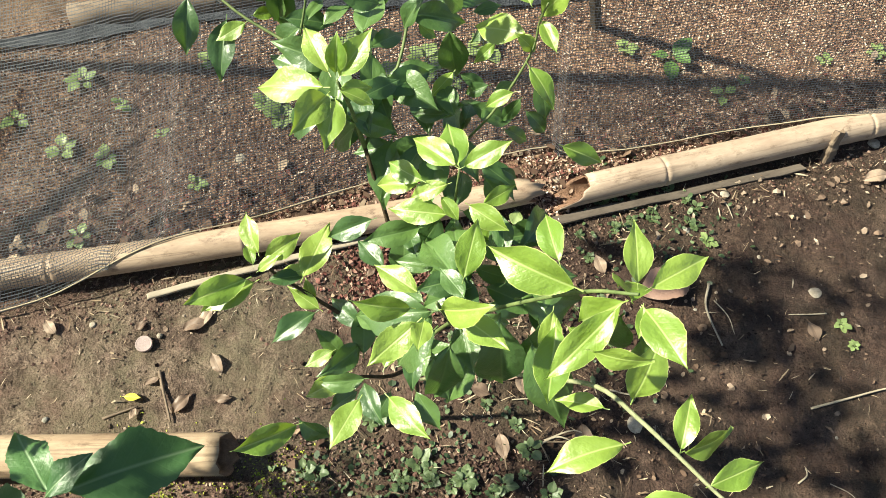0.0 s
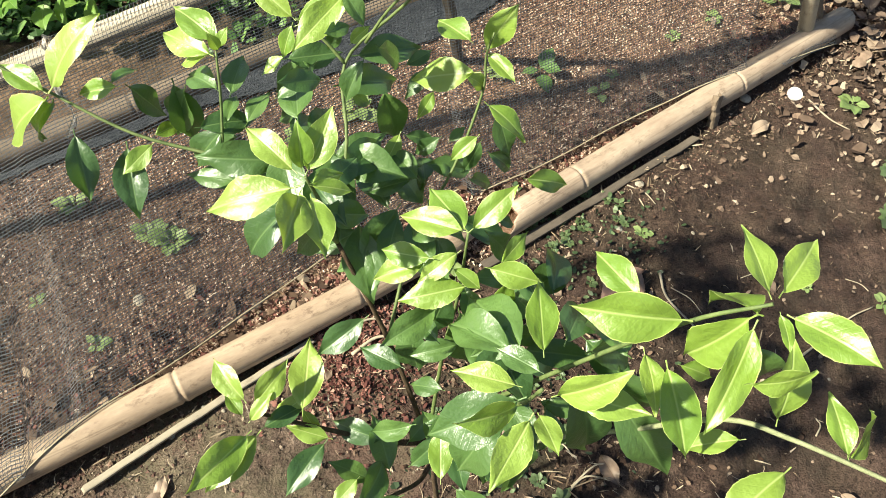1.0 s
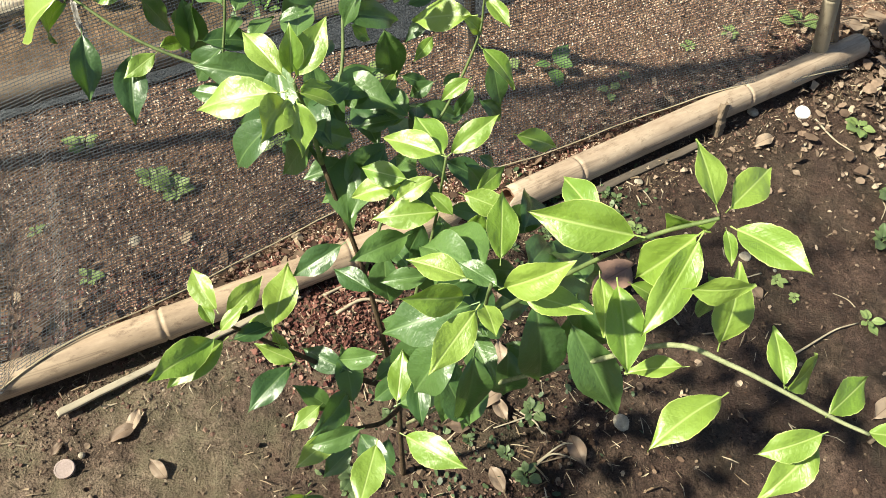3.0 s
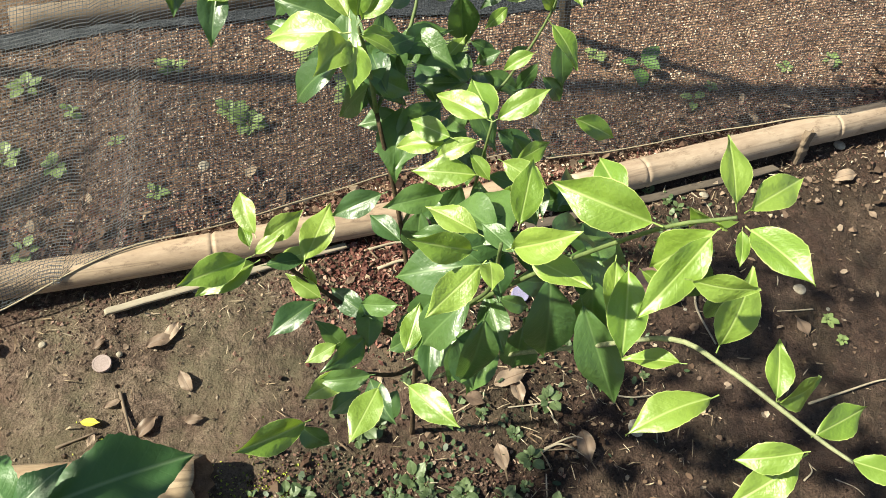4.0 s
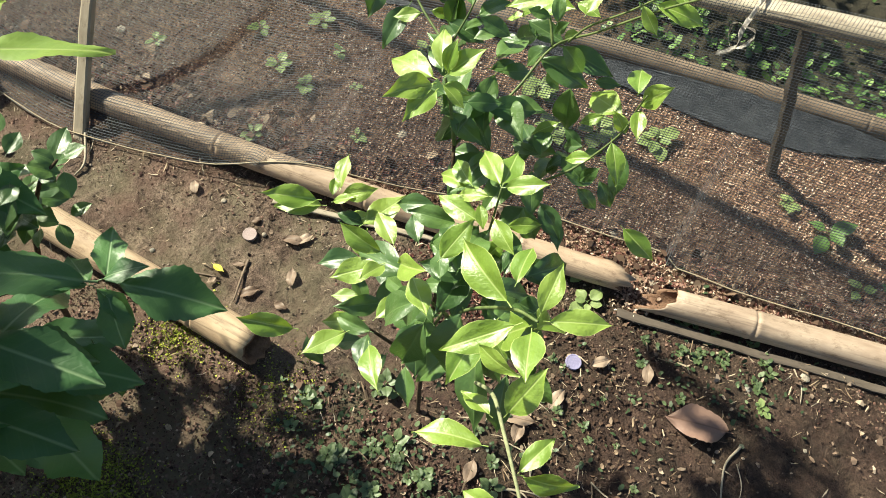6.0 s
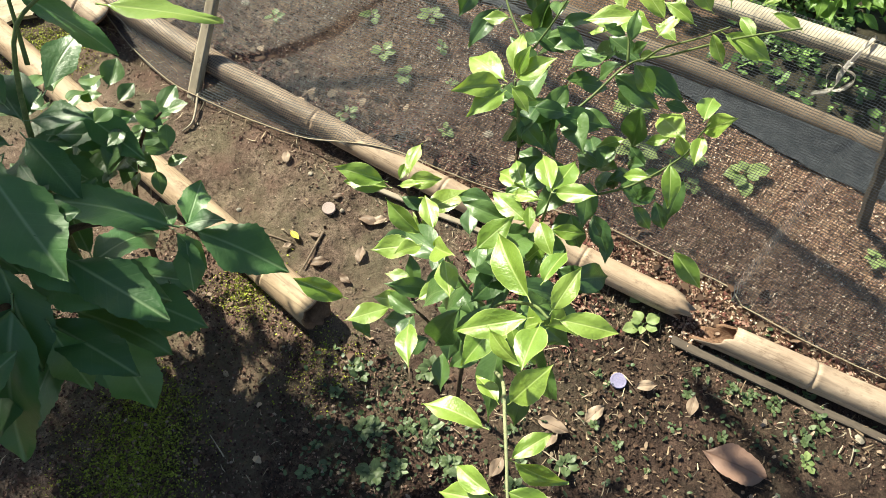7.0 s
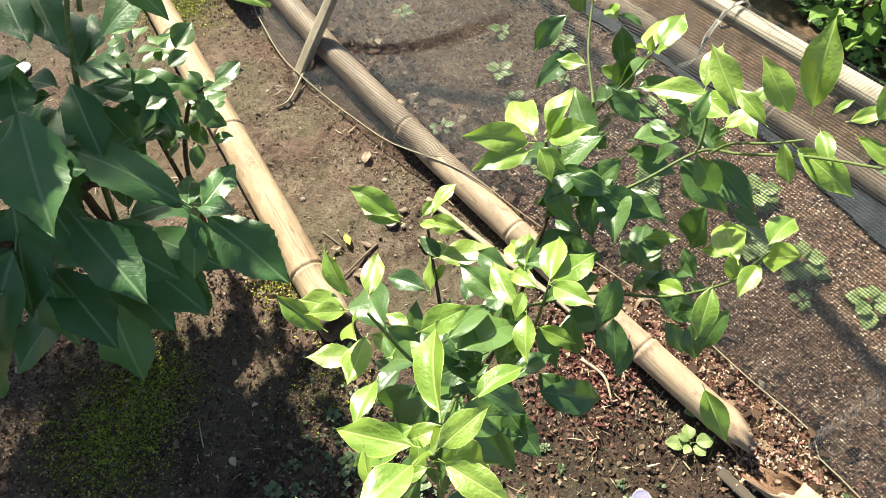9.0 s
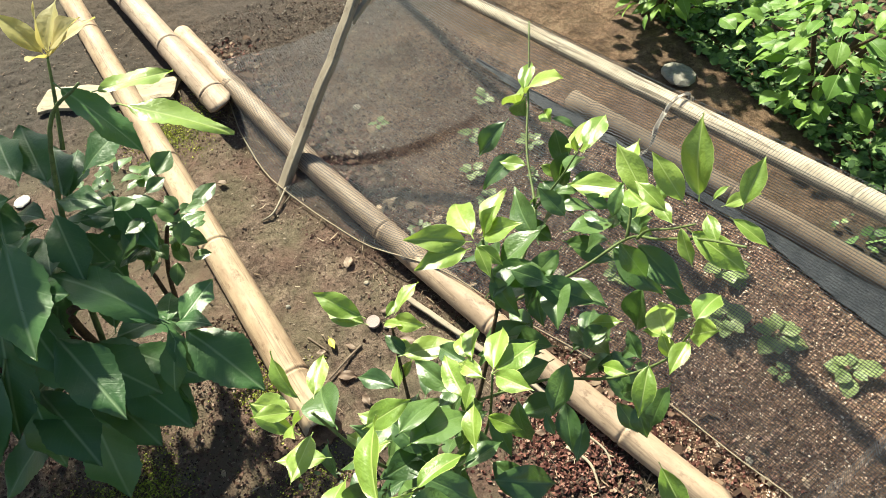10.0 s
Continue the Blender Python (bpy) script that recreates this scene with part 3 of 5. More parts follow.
scatter("soil_crumbs", 17000, 14, shaded_soil, (0.003, 0.0075), CRUMBS_RED, "reddish crumbs of soil beside the shrub", flat=0.7, aspect=(0.5, 1.0))
scatter("leaf_litter", 500, 15, shaded_soil, (0.006, 0.020), LITTER, "brown leaf crumbs beside the shrub", flat=0.5)
scatter("leaf_litter", 900, 4, in_bed_edge, (0.012, 0.035), LITTER, "dry leaf fragments behind the bamboo edging", flat=0.3)
scatter("leaf_litter", 1100, 5, blob(1.52, 1.13, 0.15), (0.010, 0.036), LITTER_PALE, "heap of dry brown leaves at the bed corner", lift=0.01, flat=0.4)
scatter("leaf_litter", 700, 6, blob(0.35, 0.66, 0.13), (0.004, 0.012), LITTER, "dry leaf fragments under the sapling", flat=0.3)
scatter("wood_chips", 2600, 9, blob(0.02, 0.70, 0.07), (0.004, 0.012), CHIPS_RED, "reddish chips spilled in front of the edging", flat=0.6)
scatter("wood_chips", 420, 16, blob(0.318, 0.880, 0.020), (0.004, 0.011), CHIPS, "reddish chips filling the broken bamboo end", lift=0.012, flat=0.6)
scatter("wood_chips", 4200, 10, in_bed_edge, (0.005, 0.013), CHIPS_RED, "coarse reddish chips behind the edging", flat=0.5)
def corner_litter(rng):
    x = 1.5 - abs(rng.gauss(0, 0.42))
    y = pole_y(x) - 0.04 - abs(rng.gauss(0, 0.26))
    return x, y


scatter("leaf_litter", 650, 56, corner_litter, (0.005, 0.018), LITTER_PALE, "tan leaf fragments strewn on the damp soil", flat=0.3)
scatter("leaf_litter", 420, 57, open_soil, (0.005, 0.014), LITTER_PALE, "tan leaf fragments strewn on the path", flat=0.3)
scatter("straw_bits", 900, 7, open_soil, (0.008, 0.022), STRAW, "thin pale straw and twig bits on the soil", flat=0.15, aspect=(0.06, 0.16))
def under_sapling(rng):
    x, y = 0.28 + rng.gauss(0, 0.22), 0.48 + rng.gauss(0, 0.22)
    return (x, y) if y < pole_y(x) - 0.02 else None


scatter("leaf_litter", 1500, 11, under_sapling, (0.003, 0.013), LITTER, "brown leaf crumbs and debris under the sapling", flat=0.5)
scatter("straw_bits", 650, 12, under_sapling, (0.010, 0.035), STRAW, "pale straw and rootlets under the sapling", flat=0.25, aspect=(0.04, 0.10))
scatter("straw_bits", 500, 13, front_strip, (0.010, 0.03), STRAW, "pale straw bits along the bamboo", flat=0.25, aspect=(0.05, 0.14))
scatter("straw_bits", 700, 8, in_bed, (0.008, 0.02), STRAW, "thin pale straw bits in the seed bed", flat=0.2, aspect=(0.06, 0.2))


# ---------- bamboo edging and poles ----------
bamboo_pole((-1.65, 0.375, 0.030), (0.315, 0.892, 0.030), 0.031, 0.028, [0.34, 0.69, 1.055, 1.415, 1.76], "straw-coloured bamboo pole edging the seed bed, split end", BAMBOO, "bamboo edging", (0, 0.10), 3, 0.038, lean=(0, -1, 0))
bamboo_pole((0.30, 0.862, 0.028), (1.36, 1.258, 0.034), 0.030, 0.031, [0.256, 0.732], "straw-coloured bamboo pole edging the seed bed, broken end", BAMBOO_TAN, "bamboo edging", (0.09, 0), 5, 0.006)
bamboo_pole((-0.20, 0.302, 0.034), (-2.10, 0.086, 0.036), 0.036, 0.032, [0.15, 0.56, 0.90, 1.25, 1.6], "pale cracked bamboo pole lying on the path", BAMBOO_PALE, "", (0.02, 0), 7, 0.01, ragged=0.6)
axis = axis_pose((-1.22, 0.395, 0.045), (-2.15, 0.222, 0.045)).to_3x3().inverted() @ Vector((0, -0.3, 1))
BAM_SPIN = math.atan2(axis.y, axis.x) - (1.1 + math.pi)   # the long side of the cut end on top
bamboo_pole((-1.19, 0.400, 0.045), (-2.15, 0.222, 0.045), 0.039, 0.037, [0.10, 0.40, 0.70], "tan bamboo pole with a slanted cut end", BAMBOO_TAN, "", (0.13, 0), 9, spin=BAM_SPIN, ragged=0.12)
bamboo_pole((-0.80, 1.240, 0.020), (1.55, 1.945, 0.030), 0.029, 0.026, [0.5, 1.4], "thin weathered bamboo pole along the far bed edge", WOOD_DARK, "bamboo edging", seed=11)
RIDGE_A, RIDGE_B = Vector((-1.62, 1.045, 0.094)), Vector((0.95, 1.272, 0.659))
bamboo_pole(RIDGE_A, RIDGE_B, 0.015, 0.0225, [0.35, 0.95, 1.7, 2.3], "pale bamboo rail that carries the net", RAIL, "", seed=13)


def ridge(x):
    return RIDGE_A + (RIDGE_B - RIDGE_A) * ((x - RIDGE_A.x) / (RIDGE_B.x - RIDGE_A.x))


def lath_mesh(L, w, h, taper=0.8, seed=1, split=0.0):
    """A rough split lath along z with worn edges."""
    rng = random.Random(seed)
    bm, loops = bmesh.new(), []
    for i in range(13):
        t = i / 12
        k = 1 + (taper - 1) * t
        ww, hh = w * k * rng.uniform(0.92, 1.06) / 2, h * k * rng.uniform(0.92, 1.06) / 2
        ox, oy = rng.uniform(-0.1, 0.1) * w, rng.uniform(-0.1, 0.1) * h
        c = 0.3
        loops.append([bm.verts.new((ox + a * ww, oy + b * hh, t * L + (rng.uniform(0, 0.02) if i in (0, 12) else 0)))
                      for a, b in ((-1, -1 + c), (-1 + c, -1), (1 - c, -1), (1, -1 + c), (1, 1 - c), (1 - c, 1), (-1 + c, 1), (-1, 1 - c))])
    rings(bm, loops)
    bm.faces.new(loops[0][::-1])
    bm.faces.new(loops[-1])
    return bm


def lath(name, p0, p1, w, h, mat, label, category, seed=1, taper=0.85, group=""):
    L = (Vector(p1) - Vector(p0)).length
    return single(name, as_mesh(name, lath_mesh(L, w, h, taper, seed), mat, False), axis_pose(p0, p1), label, category, group)


lath("stake", (-0.897, 0.418, -0.03), (-1.082, 0.835, 0.44), 0.028, 0.022, STAKE, "grey-brown split bamboo stake leaning over the edging", "stake", 3)
lath("stake", (-1.030, 0.735, 0.310), (-1.035, 0.890, 0.44), 0.018, 0.013, STAKE, "short grey split stick leaning against the stake", "stake", 4)
lath("post", (0.42, 1.385, -0.03), (0.30, 1.240, 0.492), 0.022, 0.022, WOOD_BLACK, "dark thin wooden post under the rail", "post", 5)
bamboo_pole((1.265, 1.236, -0.04), (1.10, 1.205, 0.36), 0.019, 0.017, [0.10, 0.29], "leaning grey-tan bamboo post at the bed corner", WOOD_GREY, "", seed=21, name="post")
lath("stake", (1.325, 1.255, -0.03), (1.20, 1.262, 0.22), 0.016, 0.013, WOOD_DARK, "thin dark wooden stake beside the corner post", "stake", 12)
lath("peg", (0.914, 1.042, -0.03), (0.904, 1.062, 0.062), 0.027, 0.019, WOOD_DARK, "short weathered wooden peg holding the bamboo", "peg", 6)
lath("wood_strip", (0.30, 0.818, 0.004), (0.84, 1.012, 0.005), 0.020, 0.008, WOOD_DAMP, "thin dark weathered wood strip beside the bamboo", "wood strip", 7)
lath("wood_strip", (-0.445, 0.576, 0.006), (-0.05, 0.742, 0.008), 0.013, 0.008, WOOD_GREY, "thin split bamboo strip beside the edging", "wood strip", 8)
lath("board", (-1.585, -0.07, 0.008), (-1.44, 0.285, 0.010), 0.100, 0.016, STAKE, "short grey-brown wooden board under the pole", "board", 9, 0.95)

# ---------- net over the bed ----------
def edge_line(x):
    """The lower edge of the net: offset from the edging (minus: in front of it) and height."""
    xs = (-1.42, -1.30, -1.15, -1.0, -0.88, -0.75, -0.62, -0.53, -0.46, -0.38, -0.26, -0.15, 0.0, 0.33, 0.44, 0.70, 0.94, 1.15, 1.35)
    off = (0.0, -0.03, -0.075, -0.102, -0.10, -0.079, -0.062, -0.035, -0.008, 0.015, 0.047, 0.08, 0.115, 0.115, 0.09, 0.075, 0.02, -0.03, -0.05)
    zz = (0.05, 0.02, 0.008, 0.006, 0.006, 0.006, 0.014, 0.042, 0.063, 0.062, 0.028, 0.012, 0.010, 0.010, 0.012, 0.02, 0.066, 0.05, 0.02)
    q = np.linspace(x - 0.05, x + 0.05, 9)
    return float(np.interp(q, xs, off).mean()), float(np.interp(q, xs, zz).mean())


def net_section(x):
    """The net's line at x from its lower edge, over the bamboo where it lies in front, up to the rail and round it."""
    o, z = edge_line(x)
    py = pole_y(x)
    pts = [Vector((x, py + o, z))]
    if o < -0.02:
        pts.append(Vector((x, py - 0.036, max(z, 0.030))))
        pts.append(Vector((x, py - 0.024, 0.055)))
    if o < 0.0:
        pts.append(Vector((x, py + 0.004, 0.0645)))
        pts.append(Vector((x, py + 0.028, 0.058)))
    r = ridge(x * 0.98 - 0.02)
    a = pts[-1]
    for t in (0.15, 0.35, 0.55, 0.75, 0.92):
        p = a.lerp(r + Vector((0, -0.02, -0.012)), t)
        p.z -= 0.045 * math.sin(math.pi * t) + 0.008 * noise.noise((x * 4, t * 3, 1))
        pts.append(p)
    pts += [r + Vector((0, -0.027, -0.006)), r + Vector((0, -0.024, 0.014)), r + Vector((0, -0.010, 0.025)), r + Vector((0, 0.008, 0.026)), r + Vector((0, 0.023, 0.013)), r + Vector((0, 0.027, -0.004))]
    return pts


def net_mesh():
    NX, CELL, W = 150, 0.0062, 0.00064
    xs = [-1.42 + (1.30 + 1.42) * i / (NX - 1) for i in range(NX)]
    M = 118
    grid = []
    for x in xs:
        P = net_section(x)
        d = np.r_[0, np.cumsum([(b - a).length for a, b in zip(P, P[1:])])]
        s = np.linspace(0, d[-1], M)
        grid.append(np.stack([np.interp(s, d, [p[k] for p in P]) for k in range(3)], 1))
    G = np.array(grid)
    v, f = [], []

    def ribbon(pts, across):
        k = len(v)
        for p, c in zip(pts, across):
            v.extend((p - c * W, p + c * W))
        f.extend((k + 2 * i, k + 2 * i + 1, k + 2 * i + 3, k + 2 * i + 2) for i in range(len(pts) - 1))

    along = np.gradient(G, axis=0)
    along /= np.linalg.norm(along, axis=2, keepdims=True)
    upway = np.gradient(G, axis=1)
    upway /= np.linalg.norm(upway, axis=2, keepdims=True) + 1e-9
    across = np.cross(along, upway)
    for j in [*range(M - 14), M - 8, M - 1]:
        ribbon(G[:, j], upway[:, j] * (1.0 if j % 4 else 1.25))
        ribbon(G[:, j], across[:, j] * 0.5)
    n = int((xs[-1] - xs[0]) / CELL)
    keep = np.unique(np.r_[0:20, np.arange(20, M, 4), M - 18 : M])
    for q in np.linspace(0, NX - 1.001, n):
        i, t = int(q), q - int(q)
        line = G[i] * (1 - t) + G[i + 1] * t
        ribbon(line[keep], along[i][keep] * 0.72)
        ribbon(line[keep], across[i][keep] * 0.45)
    me = bpy.data.meshes.new("net_sheet")
    me.from_pydata([tuple(map(float, p)) for p in v], [], [tuple(int(k) for k in q) for q in f])
    me.materials.append(NET)
    return me


net = thing("net", (-0.1, 0.8, 0.0), "dark blue-grey garden net stretched from bamboo to rail", "net")
part("net_sheet", net_mesh(), net)
cord = []
for i in range(70):
    x = -1.42 + 2.72 * i / 69
    p = net_section(x)[0]
    cord.append(p + Vector((0, 0.004 * noise.noise((x * 8, 0, 0)), 0.003 + 0.004 * noise.noise((x * 11, 5, 0)))))
part("edge_cord", as_mesh("edge_cord", tube(cord, [0.0014] * len(cord), 6), CORD), net, None, "pale twisted edge cord")

# ---------- the citrus sapling ----------
sapling = thing("citrus_sapling", (0.10, 0.40, 0.0), "young citrus sapling with glossy lime-green new leaves", "sapling")
LR = random.Random(21)


GROWN = {}


def limb(owner, pts, r0, r1, mat, n=5, name="branch", label=""):
    P = spline(pts, n)
    R = [r0 + (r1 - r0) * i / (len(P) - 1) for i in range(len(P))]
    GROWN.setdefault(owner.name, []).append((part(name, as_mesh(name, tube(P, R, 8), mat), owner, None, label), P))


def nearest(owner, base):
    """The limb of a plant that grows closest to a leaf's base."""
    base = Vector(base)
    return min(GROWN[owner.name], key=lambda e: min((p - base).length for p in e[1]))[0]


def leaf(base, tip, kind="Y", roll=0.0, slim=1.0, facing=(0.0, -0.46, 0.88)):
    meshes = YOUNG if kind == "Y" else MATURE
    part("leaf", LR.choice(meshes), nearest(sapling, base), leaf_pose(base, tip, roll + LR.uniform(-20, 20), facing) @ Matrix.Diagonal((slim, 1, 1, 1)))


limb(sapling, [(0.10, 0.40, -0.02), (0.092, 0.41, 0.14), (0.085, 0.43, 0.28), (0.055, 0.50, 0.46), (0.02, 0.55, 0.60)], 0.0046, 0.0024, BARK, name="trunk")
limb(sapling, [(0.02, 0.55, 0.60), (0.012, 0.545, 0.67), (0.003, 0.54, 0.72)], 0.0028, 0.0016, STEM)
limb(sapling, [(0.085, 0.43, 0.28), (0.11, 0.47, 0.45), (0.125, 0.48, 0.56), (0.130, 0.482, 0.676)], 0.0028, 0.0012, STEM)
limb(sapling, [(0.085, 0.43, 0.28), (0.13, 0.40, 0.46), (0.135, 0.34, 0.62), (0.123, 0.304, 0.75)], 0.0030, 0.0014, STEM)
limb(sapling, [(0.13, 0.40, 0.46), (0.18, 0.36, 0.62), (0.235, 0.325, 0.75), (0.267, 0.302, 0.805)], 0.0026, 0.0013, STEM)
limb(sapling, [(0.10, 0.41, 0.20), (0.17, 0.36, 0.42), (0.23, 0.30, 0.60), (0.262, 0.268, 0.690), (0.290, 0.240, 0.708), (0.322, 0.210, 0.712), (0.345, 0.188, 0.714), (0.362, 0.174, 0.716)], 0.0027, 0.0013, STEM_PALE)
limb(sapling, [(0.055, 0.50, 0.46), (0.10, 0.57, 0.53), (0.16, 0.62, 0.59), (0.195, 0.65, 0.66), (0.20, 0.662, 0.70), (0.205, 0.66, 0.73)], 0.0021, 0.0010, STEM)
limb(sapling, [(0.02, 0.55, 0.60), (-0.02, 0.61, 0.625), (-0.072, 0.656, 0.63), (-0.15, 0.69, 0.65), (-0.22, 0.733, 0.685), (-0.30, 0.78, 0.73)], 0.0026, 0.0011, STEM)
limb(sapling, [(-0.072, 0.656, 0.63), (-0.06, 0.68, 0.68), (-0.052, 0.698, 0.728)], 0.0017, 0.0011, STEM)
limb(sapling, [(0.02, 0.55, 0.60), (0.05, 0.63, 0.65), (0.064, 0.69, 0.695), (0.12, 0.675, 0.765), (0.19, 0.645, 0.86), (0.25, 0.615, 0.935)], 0.0021, 0.0010, STEM)
limb(sapling, [(0.085, 0.684, 0.722), (0.108, 0.672, 0.768), (0.150, 0.655, 0.825), (0.180, 0.646, 0.868)], 0.0016, 0.0009, STEM)
limb(sapling, [(0.064, 0.69, 0.695), (0.045, 0.705, 0.72), (0.025, 0.711, 0.74)], 0.0020, 0.0013, STEM)
limb(sapling, [(0.085, 0.43, 0.28), (0.03, 0.42, 0.36), (-0.03, 0.43, 0.42), (-0.10, 0.446, 0.484)], 0.0042, 0.0018, BARK)
limb(sapling, [(0.09, 0.42, 0.24), (0.06, 0.38, 0.30), (0.02, 0.36, 0.345), (-0.02, 0.345, 0.34)], 0.0036, 0.0016, BARK)

# first shoot, at the top of the trunk
leaf((-0.003, 0.541, 0.725), (-0.037, 0.593, 0.735), "Y")
leaf((-0.003, 0.532, 0.720), (-0.085, 0.551, 0.685), "Y")
leaf((0.003, 0.537, 0.725), (0.036, 0.571, 0.764), "Y")
leaf((0.001, 0.542, 0.725), (0.005, 0.558, 0.770), "Y")
leaf((-0.003, 0.531, 0.715), (-0.026, 0.460, 0.737), "Y")
leaf((0.004, 0.526, 0.715), (0.004, 0.457, 0.719), "Y")
leaf((0.004, 0.531, 0.720), (0.040, 0.530, 0.700), "Y")
leaf((0.005, 0.532, 0.720), (0.035, 0.548, 0.705), "Y")
leaf((-0.015, 0.561, 0.660), (-0.064, 0.562, 0.590), "M")
leaf((0.005, 0.547, 0.660), (0.055, 0.560, 0.620), "M")
leaf((-0.009, 0.566, 0.660), (-0.057, 0.593, 0.620), "M")
leaf((0.016, 0.552, 0.640), (-0.019, 0.565, 0.570), "M")
leaf((0.018, 0.562, 0.670), (0.056, 0.601, 0.660), "M")
leaf((0.047, 0.585, 0.585), (0.045, 0.511, 0.530), "M")
leaf((0.037, 0.499, 0.530), (-0.023, 0.485, 0.495), "M")
leaf((0.050, 0.586, 0.560), (-0.003, 0.580, 0.540), "M")
leaf((0.073, 0.585, 0.540), (0.016, 0.577, 0.500), "M")
leaf((0.036, 0.578, 0.660), (0.085, 0.642, 0.630), "M")
# middle shoot
leaf((0.130, 0.481, 0.676), (0.112, 0.548, 0.661), "Y")
leaf((0.130, 0.481, 0.676), (0.179, 0.500, 0.705), "Y")
leaf((0.130, 0.481, 0.676), (0.079, 0.523, 0.660), "Y")
leaf((0.127, 0.453, 0.632), (0.059, 0.460, 0.621), "Y")
leaf((0.123, 0.477, 0.656), (0.080, 0.468, 0.631), "Y")
leaf((0.094, 0.478, 0.646), (0.044, 0.487, 0.621), "Y")
leaf((0.097, 0.474, 0.656), (0.055, 0.502, 0.646), "Y")
leaf((0.112, 0.468, 0.646), (0.134, 0.447, 0.631), "Y")
leaf((0.138, 0.455, 0.656), (0.185, 0.433, 0.646), "Y")
leaf((0.154, 0.459, 0.646), (0.189, 0.484, 0.652), "Y")
leaf((0.162, 0.450, 0.636), (0.147, 0.435, 0.586), "Y")
leaf((0.153, 0.497, 0.646), (0.180, 0.502, 0.586), "M")
leaf((0.114, 0.479, 0.586), (0.088, 0.463, 0.516), "M")
leaf((0.122, 0.466, 0.566), (0.129, 0.442, 0.486), "M")
leaf((0.112, 0.511, 0.626), (0.095, 0.555, 0.596), "M")
leaf((0.172, 0.521, 0.626), (0.193, 0.522, 0.606), "M")
leaf((0.073, 0.473, 0.546), (0.078, 0.455, 0.466), "M")
leaf((0.156, 0.443, 0.596), (0.125, 0.444, 0.606), "M")
leaf((0.178, 0.450, 0.596), (0.241, 0.473, 0.586), "M")
# shoot towards the path
leaf((0.111, 0.309, 0.750), (0.069, 0.334, 0.745), "Y")
leaf((0.107, 0.298, 0.748), (0.057, 0.291, 0.769), "Y")
leaf((0.113, 0.291, 0.748), (0.073, 0.255, 0.725), "Y")
leaf((0.115, 0.290, 0.750), (0.113, 0.255, 0.770), "Y")
leaf((0.142, 0.338, 0.716), (0.150, 0.387, 0.745), "Y")
leaf((0.125, 0.295, 0.757), (0.165, 0.283, 0.803), "Y")
leaf((0.139, 0.298, 0.748), (0.181, 0.266, 0.763), "Y")
leaf((0.124, 0.318, 0.700), (0.051, 0.322, 0.660), "M")
leaf((0.148, 0.370, 0.650), (0.129, 0.457, 0.600), "M")
leaf((0.138, 0.367, 0.660), (0.100, 0.431, 0.610), "M")
leaf((0.178, 0.365, 0.660), (0.222, 0.418, 0.615), "M", slim=0.85)
leaf((0.193, 0.354, 0.660), (0.266, 0.386, 0.600), "M")
leaf((0.203, 0.435, 0.611), (0.229, 0.504, 0.575), "M", slim=0.9)
leaf((0.240, 0.402, 0.620), (0.224, 0.362, 0.620), "M")
leaf((0.180, 0.338, 0.660), (0.194, 0.306, 0.560), "M")
leaf((0.209, 0.327, 0.640), (0.259, 0.267, 0.550), "M", slim=0.72)
leaf((0.148, 0.339, 0.680), (0.120, 0.374, 0.670), "M")
leaf((0.123, 0.343, 0.600), (0.083, 0.326, 0.520), "M")
leaf((0.138, 0.335, 0.580), (0.125, 0.307, 0.480), "M")
leaf((0.116, 0.374, 0.560), (0.076, 0.367, 0.460), "M")
leaf((0.199, 0.398, 0.620), (0.262, 0.413, 0.600), "M")
leaf((0.180, 0.405, 0.620), (0.165, 0.461, 0.600), "M")
leaf((0.066, 0.322, 0.500), (0.079, 0.373, 0.520), "Y")
leaf((0.117, 0.350, 0.500), (0.143, 0.313, 0.440), "M")
# big leaves beside it
leaf((0.236, 0.320, 0.762), (0.158, 0.353, 0.762), "Y")
leaf((0.222, 0.354, 0.735), (0.210, 0.410, 0.722), "Y")
leaf((0.221, 0.309, 0.730), (0.221, 0.249, 0.690), "Y")
leaf((0.228, 0.304, 0.730), (0.257, 0.295, 0.710), "Y")
leaf((0.223, 0.333, 0.700), (0.217, 0.285, 0.680), "Y")
leaf((0.219, 0.334, 0.680), (0.218, 0.395, 0.630), "M")
leaf((0.215, 0.336, 0.660), (0.240, 0.330, 0.560), "M")
# shoot at the outer side
leaf((0.266, 0.304, 0.808), (0.258, 0.348, 0.831), "Y")
leaf((0.271, 0.304, 0.808), (0.319, 0.338, 0.805), "Y")
leaf((0.267, 0.291, 0.812), (0.290, 0.240, 0.830), "Y")
leaf((0.257, 0.297, 0.798), (0.208, 0.247, 0.760), "Y", 0, 0.8)
leaf((0.263, 0.303, 0.790), (0.243, 0.315, 0.715), "Y")
leaf((0.232, 0.262, 0.790), (0.281, 0.259, 0.790), "Y", 30)
leaf((0.284, 0.249, 0.711), (0.294, 0.290, 0.766), "Y")
leaf((0.272, 0.298, 0.800), (0.270, 0.274, 0.790), "Y")
leaf((0.267, 0.302, 0.790), (0.272, 0.344, 0.730), "Y")
leaf((0.268, 0.306, 0.760), (0.268, 0.312, 0.680), "M")
leaf((0.285, 0.298, 0.740), (0.303, 0.295, 0.680), "M")
